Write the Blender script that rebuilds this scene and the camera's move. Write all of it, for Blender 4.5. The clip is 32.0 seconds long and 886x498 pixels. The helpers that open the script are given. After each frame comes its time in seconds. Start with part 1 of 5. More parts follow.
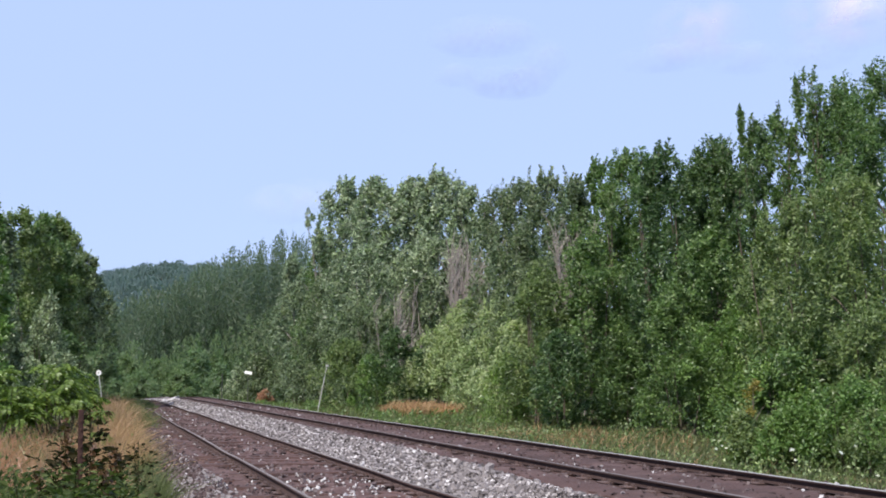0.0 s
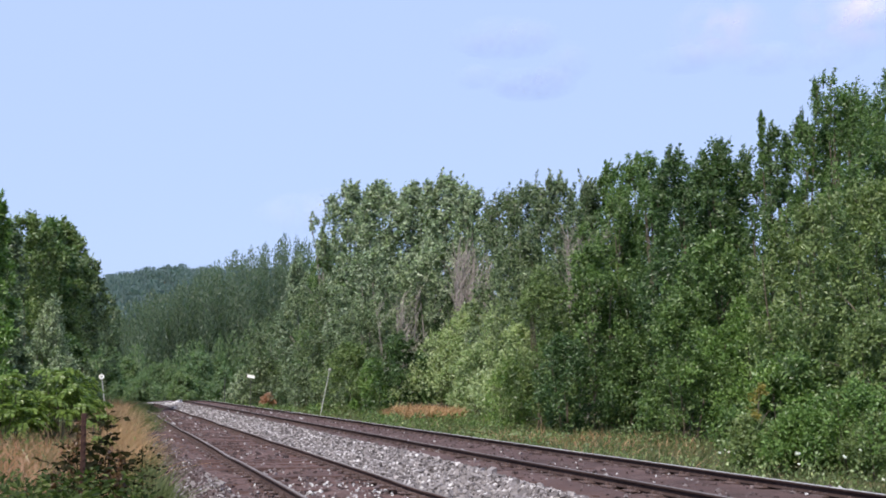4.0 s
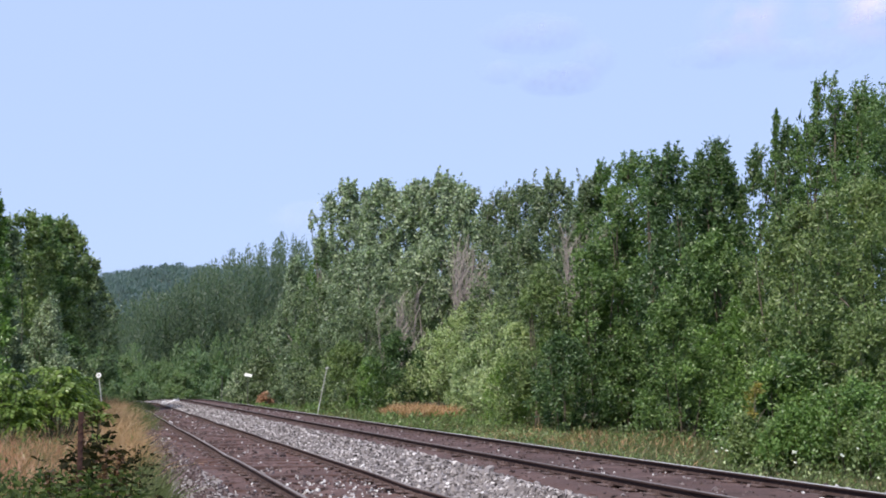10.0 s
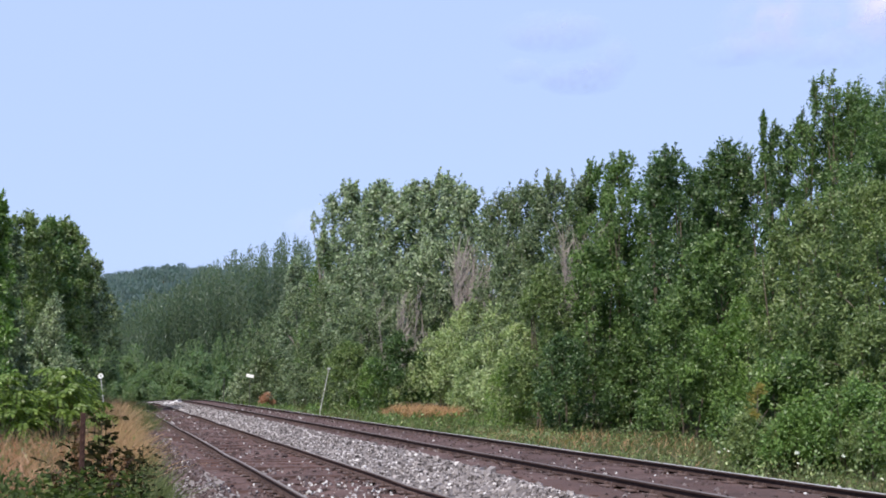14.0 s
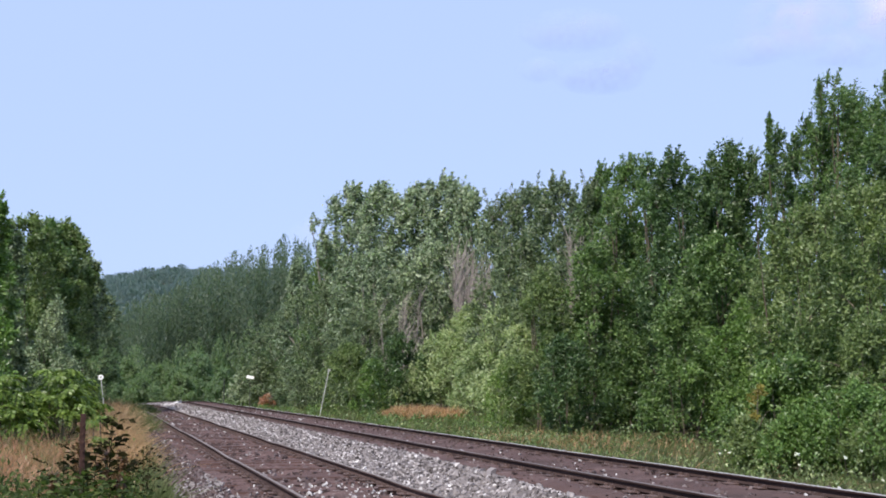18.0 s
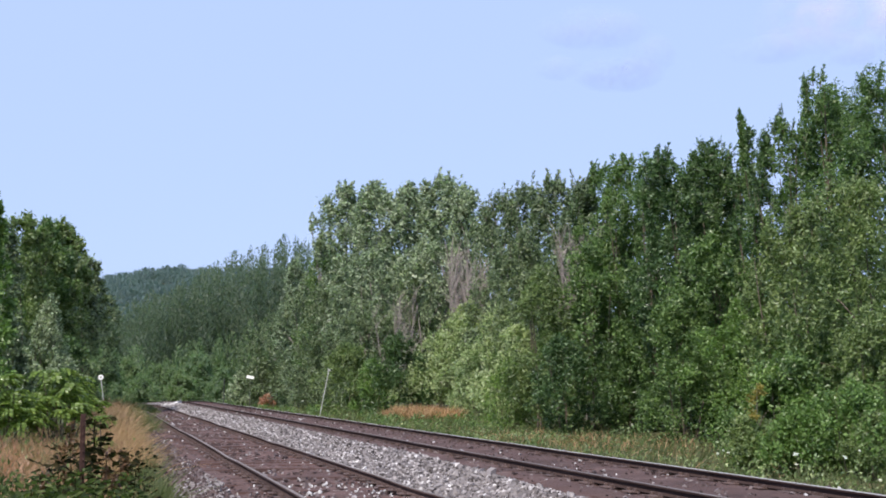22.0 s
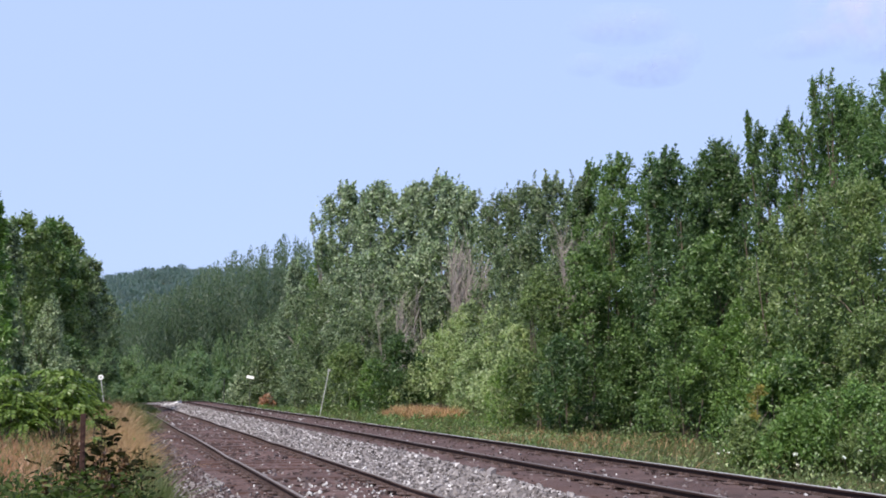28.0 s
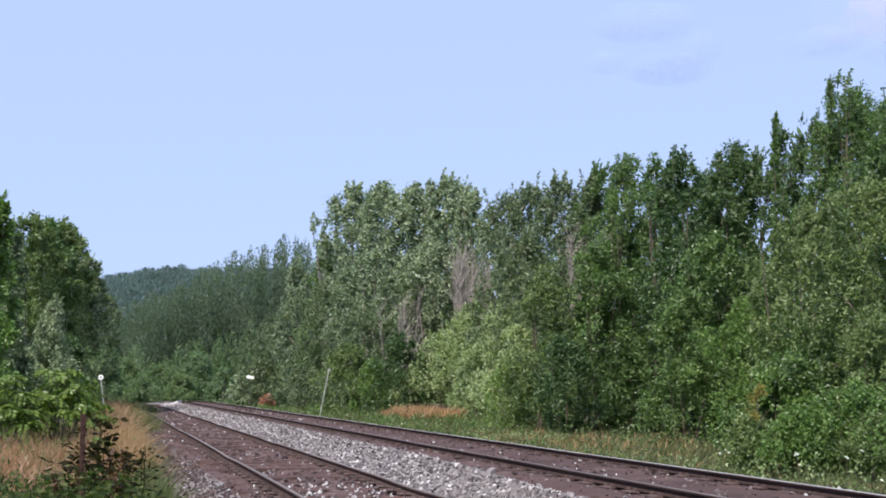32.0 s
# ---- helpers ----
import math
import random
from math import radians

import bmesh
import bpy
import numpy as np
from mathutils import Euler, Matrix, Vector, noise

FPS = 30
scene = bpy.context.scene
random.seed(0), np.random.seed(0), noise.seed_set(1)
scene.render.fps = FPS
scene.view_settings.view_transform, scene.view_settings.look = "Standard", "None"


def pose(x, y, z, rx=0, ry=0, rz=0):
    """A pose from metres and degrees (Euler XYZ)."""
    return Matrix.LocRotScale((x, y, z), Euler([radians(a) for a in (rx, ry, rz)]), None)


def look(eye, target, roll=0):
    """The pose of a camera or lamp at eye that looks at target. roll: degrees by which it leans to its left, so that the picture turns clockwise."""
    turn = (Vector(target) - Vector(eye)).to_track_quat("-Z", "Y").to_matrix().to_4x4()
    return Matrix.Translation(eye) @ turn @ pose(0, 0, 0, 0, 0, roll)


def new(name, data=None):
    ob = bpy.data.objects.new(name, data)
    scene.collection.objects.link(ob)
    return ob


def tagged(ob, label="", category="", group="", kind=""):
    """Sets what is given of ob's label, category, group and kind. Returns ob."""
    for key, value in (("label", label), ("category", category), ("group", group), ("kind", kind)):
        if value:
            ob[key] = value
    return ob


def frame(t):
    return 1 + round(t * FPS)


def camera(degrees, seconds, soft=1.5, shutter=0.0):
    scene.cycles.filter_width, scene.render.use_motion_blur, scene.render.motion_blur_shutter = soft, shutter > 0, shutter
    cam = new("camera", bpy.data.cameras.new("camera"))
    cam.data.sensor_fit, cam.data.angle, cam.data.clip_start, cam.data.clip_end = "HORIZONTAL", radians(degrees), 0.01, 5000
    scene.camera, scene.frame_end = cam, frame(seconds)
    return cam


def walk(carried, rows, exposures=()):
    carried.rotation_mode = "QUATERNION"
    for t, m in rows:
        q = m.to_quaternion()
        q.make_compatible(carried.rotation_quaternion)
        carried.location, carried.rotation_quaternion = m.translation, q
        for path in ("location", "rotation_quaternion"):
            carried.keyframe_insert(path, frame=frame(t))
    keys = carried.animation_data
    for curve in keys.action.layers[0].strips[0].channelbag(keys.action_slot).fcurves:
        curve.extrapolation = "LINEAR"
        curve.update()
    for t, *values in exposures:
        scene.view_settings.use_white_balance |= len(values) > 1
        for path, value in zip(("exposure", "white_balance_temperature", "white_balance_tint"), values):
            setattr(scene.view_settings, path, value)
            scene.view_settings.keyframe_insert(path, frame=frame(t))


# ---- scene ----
def aim(pan=0.0, tilt=0.0):
    """The camera on its stand beside the line; pan to the right and tilt up in degrees."""
    return pose(0, 0, 1.36, 97.036 + tilt, 0, -16.91 - pan)


cam = camera(43.4, 32.0, soft=1.85)
walk(cam, [
    (0.0, aim(0.106, -0.225)),
    (0.5, aim(0.040, -0.181)),
    (1.0, aim(-0.004, -0.158)),
    (1.5, aim(0.018, -0.109)),
    (2.0, aim(0.053, -0.074)),
    (2.5, aim(0.155, -0.113)),
    (3.0, aim(0.155, -0.137)),
    (3.5, aim(-0.006, -0.036)),
    (5.5, aim(-0.056, -0.060)),
    (6.0, aim(-0.034, -0.127)),
    (6.5, aim(-0.005, -0.188)),
    (7.0, aim(-0.027, -0.232)),
    (7.5, aim(-0.042, -0.156)),
    (8.0, aim(-0.033, -0.188)),
    (8.5, aim(-0.027, -0.144)),
    (9.0, aim(0.018, -0.150)),
    (9.5, aim(0.100, -0.074)),
    (10.0, aim(0.106, -0.105)),
    (10.5, aim(0.116, -0.092)),
    (11.0, aim(0.062, -0.150)),
    (11.5, aim(0.151, -0.099)),
    (12.0, aim(0.116, -0.047)),
    (12.5, aim(0.062, -0.092)),
    (13.0, aim(-0.056, -0.137)),
    (13.5, aim(0.040, -0.054)),
    (14.0, aim(0.011, -0.065)),
    (14.5, aim(0.062, -0.188)),
    (16.5, aim(0.106, -0.150)),
    (17.0, aim(0.018, -0.156)),
    (17.5, aim(0.013, -0.132)),
    (18.0, aim(0.002, 0.001)),
    (18.5, aim(0.000, -0.000)),
    (32.0, aim()),
])

# ---- light ----
SUN_ELEV, SUN_TURN = 49.0, 226.0  # the sun stands high behind the camera, to the left
world = bpy.data.worlds.new("sky")
scene.world = world
world.use_nodes = True
wn = world.node_tree
wn.nodes.clear()
sky = wn.nodes.new("ShaderNodeTexSky")
sky.sky_type, sky.sun_disc = "NISHITA", False
sky.sun_elevation, sky.sun_rotation = radians(SUN_ELEV), radians(SUN_TURN)
sky.air_density, sky.dust_density, sky.ozone_density = 1.0, 1.2, 1.0
bg = wn.nodes.new("ShaderNodeBackground")
bg.inputs["Strength"].default_value = 0.15
wout = wn.nodes.new("ShaderNodeOutputWorld")
haze = wn.nodes.new("ShaderNodeMix")  # summer haze over the whole sky
haze.data_type = "RGBA"
haze.inputs[0].default_value = 0.9
haze.inputs[7].default_value = (2.66, 3.42, 5.5, 1)
wn.links.new(sky.outputs[0], haze.inputs[6])
wn.links.new(haze.outputs[2], bg.inputs[0])
wn.links.new(bg.outputs[0], wout.inputs[0])
sun = new("sun", bpy.data.lights.new("sun", "SUN"))
sun.data.energy, sun.data.angle, sun.data.color = 4.2, radians(0.53), (1.0, 0.95, 0.86)
sx, sy = math.sin(radians(SUN_TURN)), math.cos(radians(SUN_TURN))
sun.matrix_world = look((0, 0, 60), (-sx, -sy, 60 - math.tan(radians(SUN_ELEV))))
scene.view_settings.exposure = 0.42


# ---- materials ----
def nodes_of(name):
    m = bpy.data.materials.new(name)
    m.use_nodes = True
    nt = m.node_tree
    nt.nodes.clear()
    out = nt.nodes.new("ShaderNodeOutputMaterial")
    return m, nt, out


def ramp(nt, fac, stops):
    r = nt.nodes.new("ShaderNodeValToRGB")
    while len(r.color_ramp.elements) < len(stops):
        r.color_ramp.elements.new(0.5)
    for e, (p, c) in zip(r.color_ramp.elements, stops):
        e.position, e.color = p, (*c, 1)
    nt.links.new(fac, r.inputs[0])
    return r.outputs[0]


def noise_tex(nt, scale, detail=4.0, rough=0.6, stretch=(1, 1, 1)):
    co = nt.nodes.new("ShaderNodeTexCoord")
    mp = nt.nodes.new("ShaderNodeMapping")
    mp.inputs["Scale"].default_value = stretch
    n = nt.nodes.new("ShaderNodeTexNoise")
    n.inputs["Scale"].default_value, n.inputs["Detail"].default_value = scale, detail
    n.inputs["Roughness"].default_value = rough
    nt.links.new(co.outputs["Object"], mp.inputs[0])
    nt.links.new(mp.outputs[0], n.inputs[0])
    return n.outputs["Fac"]


def mix(nt, fac, a, b, how="MIX"):
    n = nt.nodes.new("ShaderNodeMix")
    n.data_type, n.blend_type = "RGBA", how
    for sock, v in ((n.inputs[0], fac), (n.inputs[6], a), (n.inputs[7], b)):
        if isinstance(v, bpy.types.NodeSocket):
            nt.links.new(v, sock)
        else:
            sock.default_value = v if isinstance(v, (int, float)) else (*v, 1)
    return n.outputs[2]


def bsdf(nt, out, color, rough, metal=0.0, bump=None, depth=0.01, strength=0.5, spec=0.4):
    b = nt.nodes.new("ShaderNodeBsdfPrincipled")
    b.inputs["Roughness"].default_value, b.inputs["Metallic"].default_value = rough, metal
    b.inputs["Specular IOR Level"].default_value = spec
    if isinstance(color, bpy.types.NodeSocket):
        nt.links.new(color, b.inputs["Base Color"])
    else:
        b.inputs["Base Color"].default_value = (*color, 1)
    if bump is not None:
        bp = nt.nodes.new("ShaderNodeBump")
        bp.inputs["Strength"].default_value, bp.inputs["Distance"].default_value = strength, depth
        nt.links.new(bump, bp.inputs["Height"])
        nt.links.new(bp.outputs[0], b.inputs["Normal"])
    nt.links.new(b.outputs[0], out.inputs[0])
    return b


def leaf_mat(name, dark, mid, light, through_light=0.32, rough=0.38, pale=0.0, patch=0.5, spec=0.4):
    """Leaves: each one has its own tone, each bough a drift of its own, and some light passes through."""
    m, nt, out = nodes_of(name)
    g = nt.nodes.new("ShaderNodeNewGeometry")
    c = ramp(nt, g.outputs["Random Per Island"], [(0.0, dark), (0.55, mid), (1.0, light)])
    drift = ramp(nt, noise_tex(nt, 0.9, 2.0), [(0.34, (0.62, 0.68, 0.6)), (0.66, (1.22, 1.14, 1.05))])
    c = mix(nt, patch, c, drift, "MULTIPLY")
    oi = nt.nodes.new("ShaderNodeObjectInfo")
    own = ramp(nt, oi.outputs["Random"], [(0.0, (0.86, 0.9, 0.9)), (1.0, (1.12, 1.06, 0.92))])
    c = mix(nt, 0.7, c, own, "MULTIPLY")
    if pale:  # turned leaves, whole sprays of them at a time; single pale ones paint glints
        few = ramp(nt, g.outputs["Random Per Island"], [(0.52, (0, 0, 0)), (0.56, (1, 1, 1))])
        spray = ramp(nt, noise_tex(nt, 3.2, 2.0), [(0.66 - 0.9 * pale, (0, 0, 0)), (0.74 - 0.9 * pale, (0.8, 0.8, 0.8))])
        lone_glints = ramp(nt, g.outputs["Random Per Island"], [(0.985 - 0.3 * pale, (0, 0, 0)), (0.99 - 0.3 * pale, (1, 1, 1))])
        turned = mix(nt, 1.0, mix(nt, 1.0, few, spray, "MULTIPLY"), lone_glints, "LIGHTEN")
        c = mix(nt, turned, c, mix(nt, 0.45, c, (0.40, 0.47, 0.32)))
    b = bsdf(nt, out, c, rough, spec=spec)
    t = nt.nodes.new("ShaderNodeBsdfTranslucent")
    nt.links.new(mix(nt, 1.0, c, (1.45, 1.85, 0.9), "MULTIPLY"), t.inputs[0])
    s = nt.nodes.new("ShaderNodeMixShader")
    s.inputs[0].default_value = through_light
    nt.links.new(b.outputs[0], s.inputs[1])
    nt.links.new(t.outputs[0], s.inputs[2])
    nt.links.new(s.outputs[0], out.inputs[0])
    return m


def island_mat(name, stops, rough=0.85, bump_scale=60.0, depth=0.004, spec=0.3):
    m, nt, out = nodes_of(name)
    g = nt.nodes.new("ShaderNodeNewGeometry")
    c = ramp(nt, g.outputs["Random Per Island"], stops)
    n = noise_tex(nt, bump_scale)
    c = mix(nt, 0.5, c, ramp(nt, n, [(0.3, (0.75, 0.75, 0.75)), (0.7, (1.15, 1.15, 1.15))]), "MULTIPLY")
    bsdf(nt, out, c, rough, bump=n, depth=depth, spec=spec)
    return m


def surface_mat(name, stops, scale, fine, rough=0.9, metal=0.0, depth=0.02, stretch=(1, 1, 1), spec=0.3):
    """A weathered surface: wide stains from one noise, grain and relief from a finer one."""
    m, nt, out = nodes_of(name)
    c = ramp(nt, noise_tex(nt, scale, 5.0, 0.6, stretch), stops)
    n = noise_tex(nt, fine, 6.0, 0.7, stretch)
    c = mix(nt, 0.6, c, ramp(nt, n, [(0.3, (0.6, 0.6, 0.6)), (0.7, (1.3, 1.3, 1.3))]), "MULTIPLY")
    oi = nt.nodes.new("ShaderNodeObjectInfo")
    c = mix(nt, 0.8, c, ramp(nt, oi.outputs["Random"], [(0.0, (0.75, 0.75, 0.75)), (1.0, (1.2, 1.15, 1.1))]), "MULTIPLY")
    bsdf(nt, out, c, rough, metal, bump=n, depth=depth, spec=spec)
    return m


M_DEEP = leaf_mat("leaf_deep_green", (0.024, 0.050, 0.020), (0.064, 0.115, 0.043), (0.13, 0.20, 0.078), pale=0.08)
M_MID = leaf_mat("leaf_mid_green", (0.038, 0.074, 0.025), (0.096, 0.163, 0.053), (0.185, 0.27, 0.10), pale=0.08)
M_FRESH = leaf_mat("leaf_fresh_green", (0.060, 0.110, 0.026), (0.132, 0.216, 0.056), (0.235, 0.335, 0.11), pale=0.03)
M_OLIVE = leaf_mat("leaf_olive", (0.060, 0.090, 0.033), (0.138, 0.190, 0.072), (0.262, 0.320, 0.145), pale=0.07)
M_GREYGREEN = leaf_mat("leaf_grey_green", (0.050, 0.072, 0.042), (0.134, 0.174, 0.102), (0.28, 0.33, 0.21), pale=0.08)
M_SILVER = leaf_mat("leaf_silver", (0.074, 0.098, 0.066), (0.208, 0.254, 0.182), (0.48, 0.53, 0.42), pale=0.18)
M_PALE = leaf_mat("leaf_pale_yellow_green", (0.14, 0.180, 0.085), (0.31, 0.365, 0.185), (0.50, 0.55, 0.34), pale=0.12)
# paler, greyer than real leaves: the air's haze is mixed into the colour
M_FAR_HAZED = leaf_mat("leaf_far_hazed", (0.096, 0.128, 0.102), (0.127, 0.163, 0.126), (0.170, 0.211, 0.158), through_light=0.45, patch=0.35)
# blue-grey distance haze is put into the ridge's leaf colour
M_HILL_HAZED = leaf_mat("leaf_hill_hazed", (0.138, 0.182, 0.198), (0.150, 0.194, 0.208), (0.164, 0.208, 0.218), patch=0.2, spec=0.1)
# young green leaves, lightened to carry the haze at the bend
M_YOUNG_HAZED = leaf_mat("leaf_young_hazed", (0.118, 0.166, 0.108), (0.166, 0.222, 0.138), (0.226, 0.288, 0.176), through_light=0.45, patch=0.5, spec=0.2)
M_RUST = leaf_mat("leaf_rust", (0.26, 0.12, 0.08), (0.37, 0.185, 0.13), (0.45, 0.27, 0.20), patch=0.3)
M_YELLOW = leaf_mat("leaf_yellowed", (0.16, 0.145, 0.035), (0.265, 0.21, 0.055), (0.37, 0.29, 0.09))
M_BROWN = leaf_mat("seed_brown", (0.07, 0.035, 0.02), (0.12, 0.06, 0.035), (0.18, 0.095, 0.055), patch=0.2)
M_WEED = leaf_mat("leaf_dark_weed", (0.012, 0.012, 0.006), (0.022, 0.022, 0.010), (0.050, 0.038, 0.018), rough=0.8, patch=0.3, spec=0.08)
M_SUMAC = leaf_mat("leaf_sumac", (0.048, 0.082, 0.014), (0.145, 0.215, 0.045), (0.30, 0.38, 0.11), rough=0.34)
M_WEEDGREEN = leaf_mat("leaf_low_weed", (0.022, 0.036, 0.012), (0.058, 0.082, 0.028), (0.13, 0.155, 0.06), rough=0.6, patch=0.4, spec=0.15)
M_DRY = leaf_mat("grass_dry", (0.19, 0.104, 0.062), (0.335, 0.203, 0.126), (0.50, 0.345, 0.232), through_light=0.25, rough=0.7)
M_GRASS = leaf_mat("grass_green", (0.045, 0.062, 0.024), (0.090, 0.112, 0.046), (0.165, 0.175, 0.085), through_light=0.3, rough=0.6, patch=0.9)
M_FLOWER = leaf_mat("flower_white", (0.55, 0.55, 0.48), (0.7, 0.7, 0.64), (0.85, 0.85, 0.8), through_light=0.08, patch=0.0)
M_BARK = surface_mat("bark_brown", [(0.3, (0.07, 0.055, 0.04)), (0.7, (0.17, 0.14, 0.11))], 6.0, 40.0, stretch=(1, 1, 0.25))
M_GREYBARK = surface_mat("bark_grey", [(0.3, (0.165, 0.145, 0.135)), (0.7, (0.34, 0.30, 0.28))], 5.0, 40.0, stretch=(1, 1, 0.25))
M_GROUND = surface_mat("soil_and_turf", [(0.3, (0.045, 0.055, 0.018)), (0.5, (0.085, 0.080, 0.035)), (0.7, (0.16, 0.12, 0.06))], 0.45, 14.0, depth=0.05)
M_OLDBALLAST = surface_mat("old_ballast", [(0.3, (0.057, 0.033, 0.029)), (0.55, (0.097, 0.057, 0.051)), (0.75, (0.150, 0.099, 0.090))], 1.6, 26.0, depth=0.035)
M_NEWBALLAST = surface_mat("fresh_ballast", [(0.3, (0.115, 0.098, 0.097)), (0.7, (0.21, 0.186, 0.184))], 2.4, 24.0, depth=0.04)
M_STONE_NEW = island_mat("stone_fresh", [(0.0, (0.042, 0.034, 0.033)), (0.45, (0.165, 0.142, 0.139)), (0.85, (0.35, 0.312, 0.306)), (1.0, (0.60, 0.56, 0.55))])
M_STONE_OLD = island_mat("stone_rusty", [(0.0, (0.038, 0.024, 0.023)), (0.6, (0.090, 0.060, 0.058)), (0.92, (0.17, 0.135, 0.134)), (1.0, (0.52, 0.50, 0.50))])
M_STONE_WHITE = island_mat("stone_white", [(0.0, (0.30, 0.28, 0.27)), (1.0, (0.64, 0.61, 0.60))])
M_TIE = surface_mat("tie_wood", [(0.3, (0.056, 0.031, 0.027)), (0.7, (0.134, 0.079, 0.071))], 3.0, 20.0, depth=0.01, stretch=(0.2, 2, 2))
# rust brown, darkened all over for the shade under the rail head
M_RAIL = surface_mat("rail_rust_shaded", [(0.3, (0.042, 0.026, 0.024)), (0.7, (0.085, 0.055, 0.050))], 4.0, 60.0, rough=0.9, metal=0.0, depth=0.003, stretch=(1, 0.15, 1), spec=0.1)
# sky sheen on the polished right-hand head is put into this pale colour
M_RUNSHEEN = surface_mat("rail_sky_sheen", [(0.3, (0.36, 0.35, 0.35)), (0.7, (0.50, 0.49, 0.49))], 3.0, 50.0, rough=0.6, metal=0.1, depth=0.001, stretch=(1, 0.1, 1))
M_RUNOLD = surface_mat("rail_worn", [(0.3, (0.13, 0.108, 0.10)), (0.7, (0.23, 0.20, 0.19))], 3.0, 50.0, rough=0.75, metal=0.0, depth=0.001, stretch=(1, 0.1, 1))
# same running surface with no sheen in its colour, for the left rail
M_RUNPLAIN = surface_mat("rail_no_sheen", [(0.3, (0.12, 0.10, 0.098)), (0.7, (0.21, 0.185, 0.18))], 3.0, 50.0, rough=0.7, metal=0.0, depth=0.001, stretch=(1, 0.1, 1))
M_PLATE = surface_mat("plate_rust", [(0.3, (0.070, 0.044, 0.039)), (0.7, (0.13, 0.088, 0.08))], 8.0, 60.0, rough=0.85, depth=0.003)
M_POSTRUST = surface_mat("steel_rusty", [(0.3, (0.042, 0.021, 0.016)), (0.7, (0.09, 0.045, 0.034))], 8.0, 70.0, rough=0.85, depth=0.003)
M_WHITE = surface_mat("white_paint", [(0.3, (0.72, 0.72, 0.70)), (0.7, (0.84, 0.84, 0.83))], 4.0, 40.0, rough=0.5, depth=0.001)
M_GREY = surface_mat("galvanised_steel", [(0.3, (0.42, 0.42, 0.40)), (0.7, (0.58, 0.58, 0.56))], 5.0, 50.0, rough=0.55, metal=0.3, depth=0.001)
M_DARK = surface_mat("dark_steel", [(0.3, (0.05, 0.05, 0.045)), (0.7, (0.09, 0.09, 0.08))], 5.0, 50.0, rough=0.7, depth=0.001)

# ---- shape helpers ----
UP = np.array((0.0, 0.0, 1.0))


def unit(v):
    return v / np.maximum(np.linalg.norm(v, axis=-1, keepdims=True), 1e-9)


def quads(name, V, F, material, smooth=False):
    """A mesh from vertex rows and four-cornered faces."""
    me = bpy.data.meshes.new(name)
    nv, nf = len(V), len(F)
    me.vertices.add(nv)
    me.vertices.foreach_set("co", np.ascontiguousarray(V, dtype=np.float32).ravel())
    me.loops.add(nf * 4)
    me.loops.foreach_set("vertex_index", np.ascontiguousarray(F, dtype=np.int32).ravel())
    me.polygons.add(nf)
    me.polygons.foreach_set("loop_start", np.arange(0, nf * 4, 4, dtype=np.int32))
    me.polygons.foreach_set("use_smooth", np.full(nf, smooth))
    me.update(calc_edges=True)
    me.materials.append(material)
    return me


def part_of(name, me, parent, label=""):
    ob = new(name, me)
    ob.parent = parent
    return tagged(ob, label)


def part(name, bm, material, parent=None, label=""):
    me = bpy.data.meshes.new(name)
    bm.to_mesh(me)
    bm.free()
    me.materials.append(material)
    return part_of(name, me, parent, label)


def leaves(P, D, N, L, W):
    """Leaf blades, folded along the midrib: base, side, tip, side."""
    S = unit(np.cross(D, N))
    N = np.cross(S, D)
    L, W = L[:, None], W[:, None]
    mid = P + D * L * 0.45 + N * W * 0.22
    V = np.stack((P, mid + S * W * 0.5, P + D * L, mid - S * W * 0.5), axis=1).reshape(-1, 3)
    return V, np.arange(len(V)).reshape(-1, 4)


def tube(points, radii, sides=6):
    """A tapered round stem along a line of points."""
    pts = np.array(points, dtype=float)
    V, F = [], []
    d = unit(np.gradient(pts, axis=0))
    for i, (p, r) in enumerate(zip(pts, radii)):
        a = unit(np.cross(d[i], (0.31, 0.95, 0.05)))
        b = np.cross(d[i], a)
        for k in range(sides):
            t = 2 * math.pi * k / sides
            V.append(p + r * (math.cos(t) * a + math.sin(t) * b))
    for i in range(len(pts) - 1):
        for k in range(sides):
            n = (k + 1) % sides
            F.append((i * sides + k, i * sides + n, (i + 1) * sides + n, (i + 1) * sides + k))
    return np.array(V), np.array(F)


def joined(pieces):
    V, F, n = [], [], 0
    for v, f in pieces:
        V.append(v)
        F.append(f + n)
        n += len(v)
    return np.concatenate(V), np.concatenate(F)


def box_bm(sx, sy, sz, bevel=0.0, at=(0, 0, 0)):
    bm = bmesh.new()
    bmesh.ops.create_cube(bm, size=1.0, matrix=Matrix.Translation(at) @ Matrix.Diagonal((sx, sy, sz, 1)))
    if bevel:
        bmesh.ops.bevel(bm, geom=bm.edges[:], offset=bevel, segments=1, affect="EDGES")
    return bm


# ---- the lie of the land ----
def smooth(a, b, t):
    t = np.clip((np.asarray(t, dtype=float) - a) / (b - a), 0, 1)
    return t * t * (3 - 2 * t)


def bend(y):
    """How far the line has swung to the left at y."""
    return -np.maximum(np.asarray(y, dtype=float) - 74.0, 0) ** 2 / 640.0


def dip(y):
    """How far the line has dropped at y."""
    d = np.maximum(np.asarray(y, dtype=float) - 70.0, 0)
    return -np.minimum(d * d / 2600.0, 1.8)


NEAR, FAR = 2.925, 6.115  # the two centre lines
NEAR_TIE, FAR_TIE = 0.050, 0.279  # tops of the ties


BED = 0.095  # the beds lie this far to the right of their drawn lines


